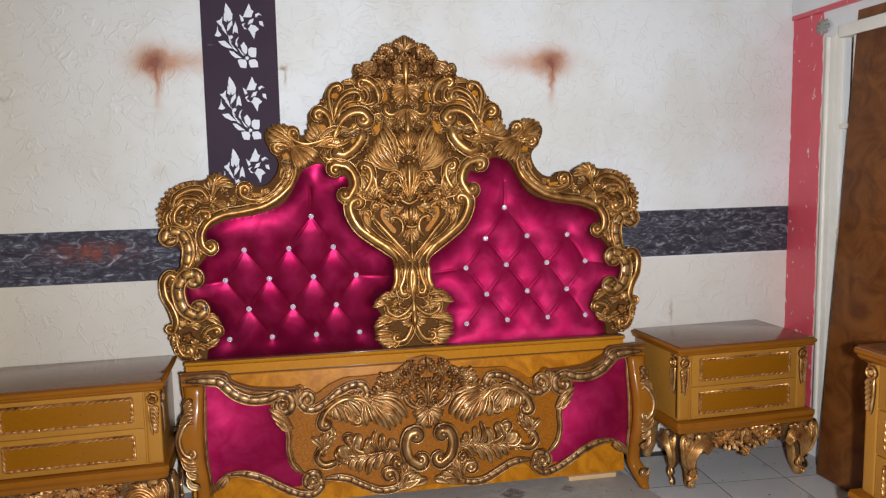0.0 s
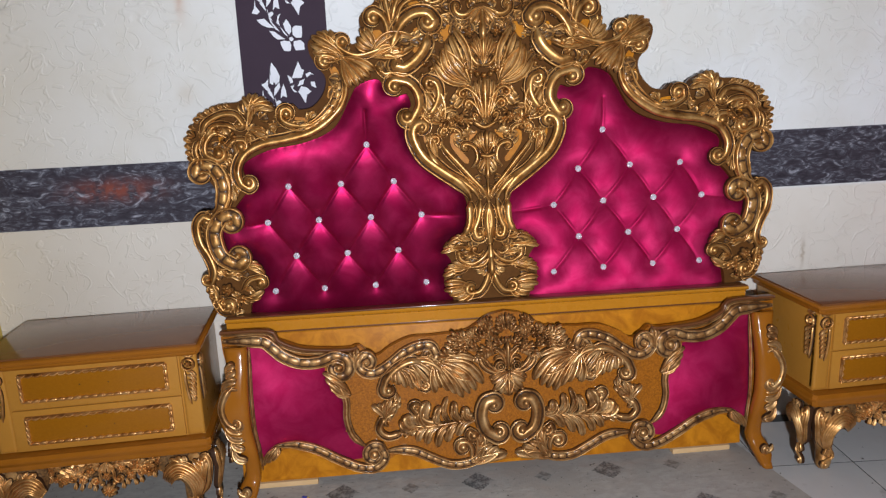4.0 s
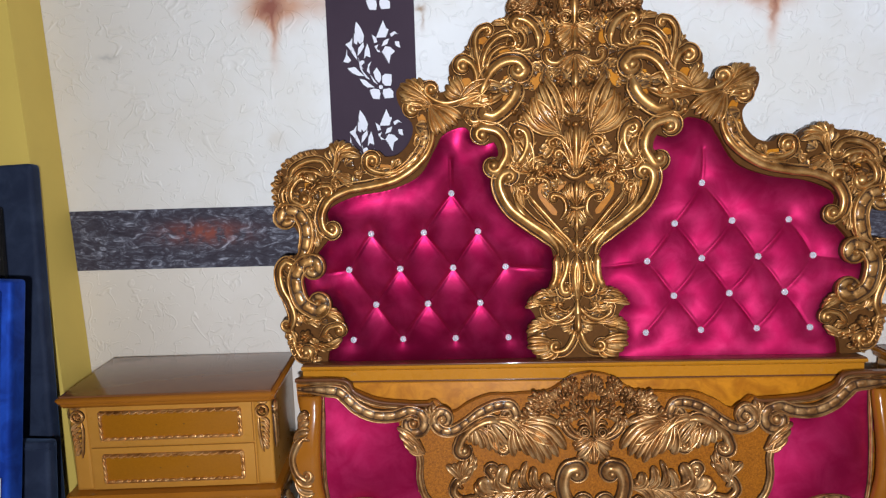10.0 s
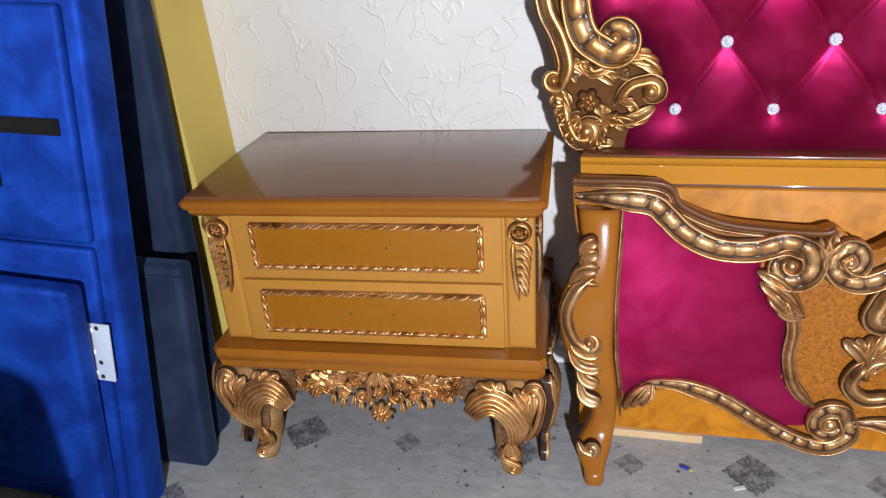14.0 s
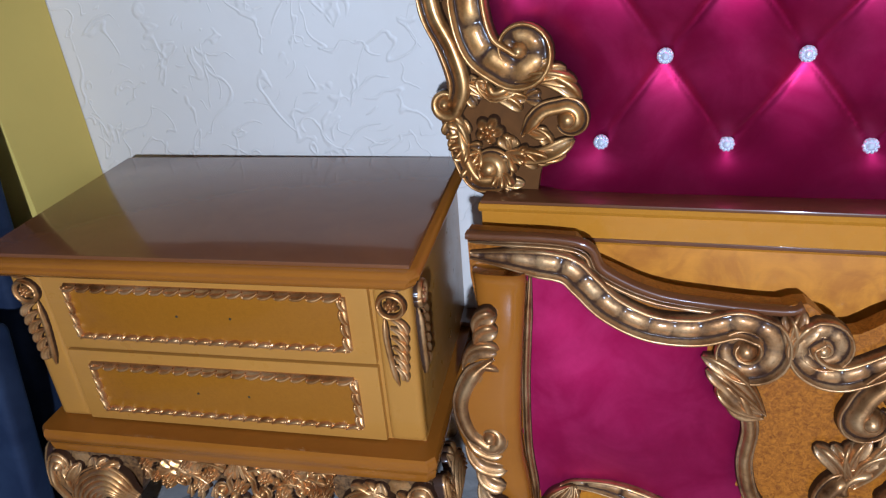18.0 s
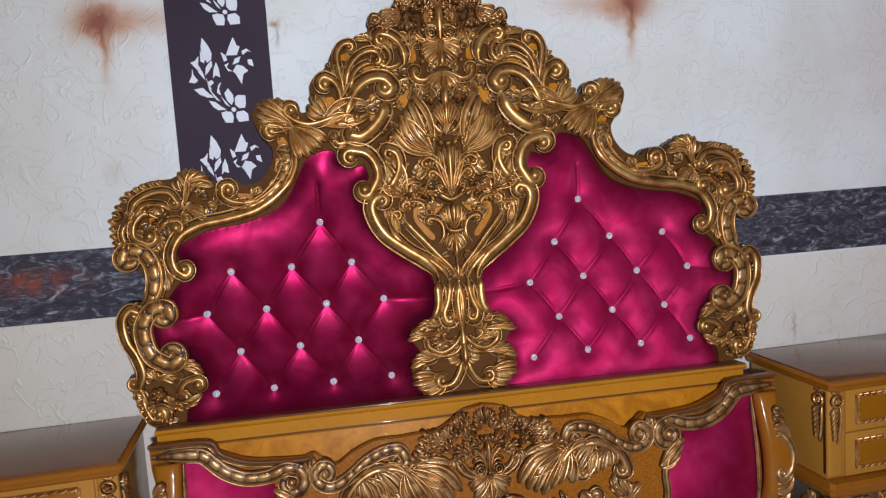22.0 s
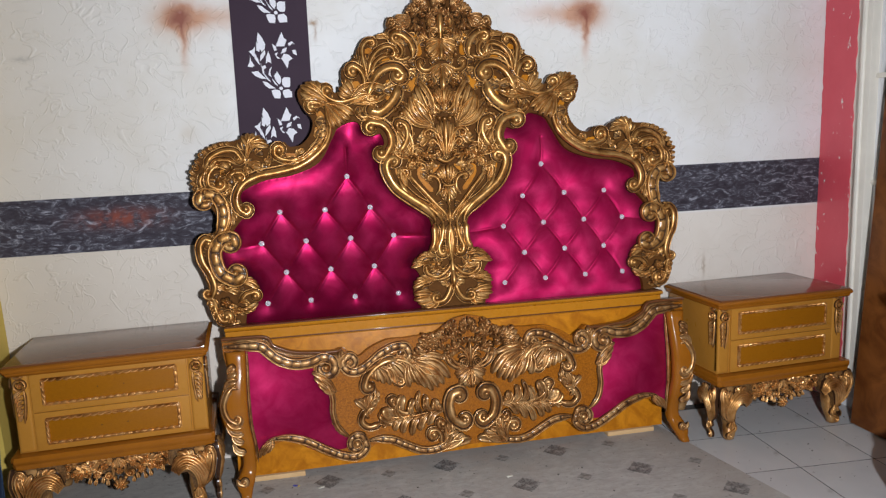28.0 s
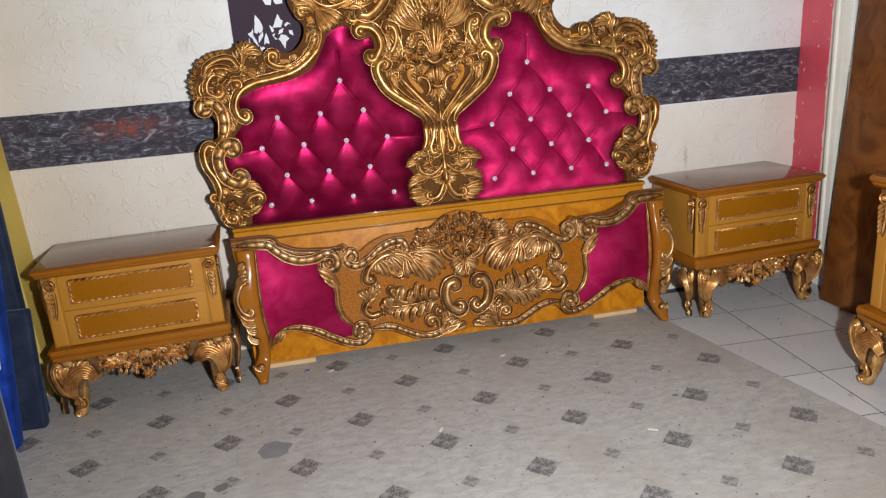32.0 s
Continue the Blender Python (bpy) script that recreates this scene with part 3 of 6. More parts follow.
                self.dome(c, r * (0.46 if style == "flute" else 0.74), height * (1.0 if style == "flute" else 1.18), base, 5, 14)
        return self

    def worn(self, k):
        """Scales its gilding down: browner, for the shade low between the scrolls."""
        self.r = [a * k for a in self.r]
        return self

    def carved(self, name, material, turn=True):
        """The mesh, stood upright: x along, z up, y away from the front."""
        return mesh_of(name, [(x, -z, y) for x, y, z in self.v] if turn else self.v, self.f, material, True, self.r)


def inside(p, poly):
    x, y, hit = p[0], p[1], False
    for (x1, y1), (x2, y2) in zip(poly, poly[1:] + poly[:1]):
        if (y1 > y) != (y2 > y) and x < (x2 - x1) * (y - y1) / (y2 - y1) + x1:
            hit = not hit
    return hit


def plate(name, rings, front, back, material, round_edge=0.004):
    """A flat board with an outline and holes, between two depths; x along, z up."""
    from mathutils.geometry import tessellate_polygon
    flat = [p for r in rings for p in r]
    tris = tessellate_polygon([[Vector((p[0], p[1], 0)) for p in r] for r in rings])
    n = len(flat)
    verts = [(p[0], -front, p[1]) for p in flat] + [(p[0], -back, p[1]) for p in flat]
    faces = [tuple(t) for t in tris] + [tuple(i + n for i in t[::-1]) for t in tris]
    at = 0
    for r in rings:
        k = len(r)
        faces += [(at + i, at + (i + 1) % k, at + (i + 1) % k + n, at + i + n) for i in range(k)]
        at += k
    bm = bmesh.new()
    vs = [bm.verts.new(w) for w in verts]
    for f in faces:
        try:
            bm.faces.new([vs[i] for i in f])
        except ValueError:
            pass
    return from_bm(name, bm, material)


def both(name, me, parent, label=""):
    """A carved piece and its mirror image."""
    put(name, me, parent, label)
    put(name, mirrored(me), parent, label)


def P(text):
    """Points from 'x,y x,y'."""
    return [tuple(float(c) for c in w.split(",")) for w in text.split()]


# ---- setting ----
LEFT, RIGHT, FRONT, HIGH = -3.0, 1.93, -6.2, 2.9


def wall_box(name, lo, hi, material, label):
    ob = put(name, box_me(name, lo, hi, material, 0))
    return tagged(ob, label, "wall", kind="structure")


wall_box("wall_back", (LEFT - 0.15, 0.0, -0.05), (RIGHT + 0.15, 0.15, HIGH), WALLPAPER, "white embossed wallpaper wall with rust stains behind the bed")
wall_box("wall_left", (LEFT - 0.15, FRONT, -0.05), (LEFT, -0.205, HIGH), BACKWALL, "unseen plain side wall closing the room")
wall_box("wall_pier", (LEFT - 0.15, -0.200, -0.05), (-1.885, -0.002, HIGH), YELLOW, "yellow painted wall pier beside the bed wall")
for w in bpy.data.objects["wall_pier"].data.vertices:
    if w.co.x > -2:
        w.co.x -= 0.03 * (w.co.z - 0.62)
bm_r = [((RIGHT, -0.36, -0.05), (RIGHT + 0.15, -0.002, HIGH)), ((RIGHT, FRONT, -0.05), (RIGHT + 0.15, -1.5, HIGH)),
        ((RIGHT, -1.498, 2.02), (RIGHT + 0.15, -0.362, HIGH)), ((RIGHT, -1.498, -0.05), (RIGHT + 0.15, -0.362, 0.12))]
for lo, hi in bm_r:
    wall_box("wall_right", lo, hi, PLASTER, "chipped white plaster side wall beside a window")
# unseen front walls and lintel, added to let in and limit sky fill
wall_box("wall_front", (LEFT - 0.15, FRONT - 0.15, -0.05), (-1.6, FRONT - 0.002, HIGH), BACKWALL, "unseen front wall added beside an opening for sky fill")
wall_box("wall_front", (1.2, FRONT - 0.15, -0.05), (RIGHT + 0.15, FRONT - 0.002, HIGH), BACKWALL, "unseen front wall added beside an opening for sky fill")
wall_box("wall_front", (-1.598, FRONT - 0.15, 2.1), (1.198, FRONT - 0.002, HIGH), BACKWALL, "unseen lintel added to narrow the opening for sky fill")
tagged(put("ceiling", box_me("ceiling", (LEFT - 0.15, FRONT - 0.15, HIGH + 0.002), (RIGHT + 0.15, 0.15, HIGH + 0.12), CEIL, 0)), "unseen dull ceiling closing the room", "ceiling", kind="structure")
tagged(put("ground", box_me("ground", (-30, -40, -0.35), (30, 12, -0.055), GROUT, 0)), "dark ground under and outside the shop", "ground", kind="structure")

# vinyl sheet over tiles; the sheet ends along a slanting seam
SEAM = ((0.955, -0.40), (1.175, -1.62))


def seam_x(y):
    (xa, ya), (xb, yb) = SEAM
    return xa + (y - ya) * (xb - xa) / (yb - ya)


vin = plate("floor", [[(LEFT, FRONT), (seam_x(FRONT), FRONT), (seam_x(-2.2), -2.2), (seam_x(-1.0) + 0.004, -1.0), (seam_x(0), 0), (LEFT, 0)]], 0.0, 0.008, VINYL)
floor = tagged(put("floor", mesh_of("floor", [(w.co.x, w.co.z, -0.008 if abs(w.co.y) > 0.004 else 0.0) for w in vin.vertices], [tuple(p.vertices)[::-1] for p in vin.polygons], VINYL, False)),
               "worn grey vinyl floor sheet with printed diamond motifs", "floor", kind="structure")
sub = tagged(put("floor_screed", box_me("floor_screed", (LEFT, FRONT, -0.05), (RIGHT + 0.0, 0.0, -0.016), GROUT, 0)), "dark joints under the floor tiles", "floor", kind="structure")

# ---- wall coverings ----
tagged(put("wall_border", box_me("wall_border", (-2.6, -0.003, 0.966), (RIGHT - 0.008, 0.002, 1.192), SLATE, 0)), "dark marbled slate wallpaper border running along the wall", "border", kind="structure")
for w in bpy.data.objects["wall_border"].data.vertices:
    if w.co.x > 0:
        w.co.z += 0.024
tagged(put("wall_strip", box_me("wall_strip", (-0.897, -0.0045, 1.0), (-0.584, 0.002, HIGH), AUBERGINE, 0)), "dark aubergine vertical wallpaper strip with white stencils", "strip", kind="structure")

# ---- headboard ----
headboard = thing("headboard", "carved gilt headboard with tufted crimson velvet, leaning on the wall", "headboard",
                  pose(-0.036, -0.219, 0, -5.03, 0, 0))
HX = -0.036


def H(text):
    return [(x - HX, y) for x, y in P(text)]


outline = H("-0.954,0.640 -1.014,0.650 -1.043,0.698 -1.069,0.763 -1.057,0.814 -1.076,0.879 -1.098,0.929 -1.093,0.989 -1.058,1.023 -1.012,1.047 -1.001,1.099 -1.030,1.148 -1.074,1.162 -1.073,1.197 -1.082,1.241 -1.089,1.293 -1.058,1.344 -1.040,1.370 -0.974,1.403 -0.902,1.409 -0.861,1.432 -0.801,1.415 -0.776,1.384 -0.754,1.373")
outline += H("-0.715,1.397 -0.695,1.376 -0.646,1.383 -0.606,1.426 -0.594,1.479 -0.624,1.524 -0.645,1.568 -0.645,1.605 -0.611,1.628 -0.567,1.636 -0.524,1.625 -0.495,1.591 -0.463,1.607 -0.464,1.678 -0.442,1.706 -0.406,1.735 -0.386,1.780 -0.350,1.812 -0.278,1.830 -0.252,1.872 -0.198,1.890 -0.145,1.940 -0.092,1.982 -0.036,2.000")
velvet = H("-0.922,0.600 -0.914,0.690 -0.884,0.732 -0.865,0.780 -0.913,0.865 -0.949,0.827 -0.991,0.851 -1.010,0.908 -0.987,0.976 -0.944,0.974 -0.950,1.027 -0.906,1.086 -0.868,1.119 -0.900,1.155 -0.896,1.199 -0.806,1.240 -0.684,1.260 -0.578,1.306 -0.520,1.397 -0.486,1.449")
velvet += H("-0.414,1.470 -0.385,1.425 -0.346,1.405 -0.315,1.417 -0.300,1.372 -0.328,1.347 -0.326,1.311 -0.298,1.216 -0.214,1.118 -0.127,1.050 -0.112,0.957 -0.123,0.895 -0.186,0.882 -0.208,0.848 -0.180,0.800 -0.206,0.757 -0.208,0.712 -0.182,0.672 -0.172,0.600")


def uneven(x, y):
    """The frame's second half is cut a little longer and set a little higher than its first."""
    return x + 0.018 * min(1.0, max(0.0, (x - 0.3) / 0.6)), y + 0.018 * min(1.0, max(0.0, x / 0.5))


def other_half(me):
    me = mirrored(me)
    for w in me.vertices:
        w.co.x, w.co.z = uneven(w.co.x, w.co.z)
    return me


def pair(name, me, parent, label=""):
    put(name, me, parent, label)
    put(name, other_half(me), parent, label)


def smooth_ring(pts, step=0.012):
    return [(p.x, p.y) for p in spline(pts, step)]


left_out = smooth_ring(outline)
left_hole = smooth_ring(velvet)[:-1]
ring_out = left_out + [uneven(-x, y) for x, y in left_out[::-1][1:]]
right_hole = [uneven(-x, y) for x, y in left_hole]
put("frame", plate("frame", [ring_out, left_hole, right_hole], 0.026, -0.016, GLAZE), headboard, "aged dark gold ground of the carved frame")
put("backing", plate("backing", [ring_out], -0.017, -0.030, DARKEDGE), headboard, "dark stained edge and back board")

BUTTONS = [(-0.430, 1.243)]
BUTTONS += [(x, 1.108) for x in (-0.716, -0.530, -0.340)]
BUTTONS += [(x, 0.982) for x in (-0.798, -0.617, -0.430, -0.246)]
BUTTONS += [(x, 0.856) for x in (-0.706, -0.522, -0.337)]
BUTTONS += [(x, 0.731) for x in (-0.790, -0.613, -0.427, -0.240)]
FOLDS = [(a, b) for a in BUTTONS for b in BUTTONS if b[1] < a[1] - 0.1 and b[1] > a[1] - 0.15 and abs(a[0] - b[0]) < 0.125]
FOLDS += [((-0.798, 0.982), (-0.99, 0.955)), ((-0.246, 0.982), (-0.08, 0.97)), ((-0.43, 1.243), (-0.43, 1.36))]


def seg_distance(p, a, b):
    """Distances of many points from one straight piece."""
    a, d = np.array(a[:2]), np.array(b[:2]) - np.array(a[:2])
    t = np.clip(((p - a) @ d) / (d @ d), 0, 1)
    return np.hypot(*(p - a - t[:, None] * d).T)


def edge_distance(p, ring):
    p = np.atleast_2d(np.array(p, float))
    return np.min([seg_distance(p, a, b) for a, b in zip(ring, ring[1:] + ring[:1])], axis=0)


def cushion(name, ring, folds, buttons, puff, cell=0.0046, rise=0.062, material=None):
    """A padded cover over the ring's shape, pulled in along the folds and at the buttons."""
    xs, ys = [p[0] for p in ring], [p[1] for p in ring]
    nx, ny = int((max(xs) - min(xs)) / cell) + 6, int((max(ys) - min(ys)) / cell) + 6
    ij = np.array([(i, j) for i in range(nx) for j in range(ny)])
    p = np.array((min(xs) - 3 * cell, min(ys) - 3 * cell)) + ij * cell
    d = edge_distance(p, ring[::2])
    inn = np.array([inside(w, ring) for w in p])
    keep = inn | (d < 0.016)
    ij, p, d = ij[keep], p[keep], np.where(inn, d, 0.0)[keep]
    z = puff * (1 - np.exp(-d / rise))
    sheet, free = np.zeros((nx, ny)), np.zeros((nx, ny), bool)
    sheet[ij[:, 0], ij[:, 1]], free[ij[:, 0], ij[:, 1]] = z, d > 0
    for _ in range(26 if folds else 60):
        mean = (np.roll(sheet, 1, 0) + np.roll(sheet, -1, 0) + np.roll(sheet, 1, 1) + np.roll(sheet, -1, 1)) / 4
        sheet = np.where(free, mean, sheet)
    z = sheet[ij[:, 0], ij[:, 1]]
    for a, b in folds:
        f = seg_distance(p, a, b)
        z *= 1 - 0.24 * np.exp(-f / 0.024) - 0.15 * np.exp(-(f / 0.0042) ** 2)
    for b in buttons:
        z *= 1 - 0.68 * np.exp(-(np.hypot(p[:, 0] - b[0], p[:, 1] - b[1]) / 0.054) ** 1.15)
    grain = (22, 0, 0.0012) if folds else (14, 3, 0.002)
    z += np.array([grain[2] * noise.noise(Vector((w[0] * grain[0], w[1] * grain[0], grain[1]))) for w in p])
    ids = {(int(i), int(j)): k for k, (i, j) in enumerate(ij)}
    faces = []
    for i, j in ids:
        q = [ids.get((i + a, j + b)) for a, b in ((0, 0), (1, 0), (1, 1), (0, 1))]
        if None not in q:
            faces.append(tuple(q))
    return mesh_of(name, [(w[0], -h, w[1]) for w, h in zip(p.tolist(), z.tolist())], faces, material or CRIMSON)


pad = cushion("cushion", left_hole, FOLDS, BUTTONS, 0.064)
put("cushion", pad, headboard, "crimson velvet cushion with diamond tufting")
pad_r = other_half(pad)
pad_r.materials[0] = CRIMSON_UP
put("cushion", pad_r, headboard, "crimson velvet cushion with diamond tufting")
bt = Shape()
for k in range(10):
    a = k / 10 * 2 * math.pi
    bt.dome((0.0085 * math.cos(a), 0.0085 * math.sin(a)), 0.0032, 0.004, 0.002, 2, 6)
bt.dome((0, 0), 0.0075, 0.006, 0.002, 3, 9)
bt.dome((0, 0), 0.0115, 0.003, 0.0, 2, 14)
button_me = bt.carved("button", CRYSTAL)
for s in (1, -1):
    for x, y in BUTTONS:
        put("button", button_me, headboard, "round crystal button", pose(*((x, -0.0125, y) if s == 1 else (uneven(-x, y)[0], -0.0125, uneven(-x, y)[1]))))

# carving, one half and its mirror image. S: scroll (width, profile; line, centres of its volutes); F: fan of tongues (height, bow; root, tips);
# N: plume (height; rib, tips); O: flower (radius, petals); B: knob (radius); I: veneer inset; A: tongue on the axis (width, height); C: tie across the axis


def carve(rows, parent, double, base, gilt, dark_above, deep):
    """dark_above: from this height on the crest is in the bronze gilding."""
    for row in rows.strip().splitlines():
        head, *lines = row.split("|")
        kind, *nums = head.split()
        at = [P(line) for line in lines]
        top = at[0][0][1]
        mat = BRONZE if top > dark_above else gilt
        sh = Shape()
        if kind == "S":
            w, style = float(nums[0]), nums[1]
            sh.band(at[0], w * 1.62, deep * (0.014 + 0.46 * w), style, at[1][0] if at[1] else None, at[2][0] if at[2] else None, base)
            double("scroll", sh.carved("scroll", mat), parent)
        elif kind == "F":
            double("leaf", sh.fan(at[0][0], at[1], deep * float(nums[0]) * 0.85, float(nums[1]), base).carved("leaf", mat), parent)
        elif kind == "N":
            double("leaf", sh.plume(at[0], at[1], deep * float(nums[0]) * 0.85, base).carved("leaf", mat), parent)
        elif kind == "O":
            r = float(nums[0])
            me = sh.flower(at[0][0], r * 1.12, deep * (0.020 + 0.55 * r), int(nums[1]), base, r * 60).carved("rosette", mat)
            if abs(at[0][0][0]) < 0.006:
                put("rosette", me, parent)
            else:
                double("rosette", me, parent)
        elif kind == "E":
            r, (ex_, ey_) = float(nums[0]), at[0][0]
            for q in (1.0, 0.55):
                sh.sweep([Vector((ex_ + r * q * math.cos(k / 20 * 6.2832), ey_ + r * q * math.sin(k / 20 * 6.2832))) for k in range(21)], r * 0.42, 0.030 + 0.006 * (1 - q), "ridge", base)
            double("rosette", sh.dome(at[0][0], r * 0.3, 0.036, base, 3, 10).carved("rosette", mat), parent)
        elif kind == "B":
            r = float(nums[0])
            double("knob", sh.dome(at[0][0], r * 1.1, 0.012 + r * 1.1, base, 4, 12).carved("knob", mat), parent)
        elif kind == "I":
            ring_ = [(p.x, p.y) for p in spline(at[0] + at[0][:1], 0.012)][:-1]
            double("inset", plate("inset", [ring_], base + 0.006, base - 0.006, BURL), parent, "amber veneer inset")
        elif kind == "A":
            put("leaf", sh.lobe(at[0][0], at[1][0], float(nums[0]), deep * float(nums[1]), 0, base, "ridge").carved("leaf", mat), parent)
        else:
            put("ribbon", sh.sweep(spline(at[0]), float(nums[0]), 0.036, "ridge", base).carved("ribbon", mat), parent)


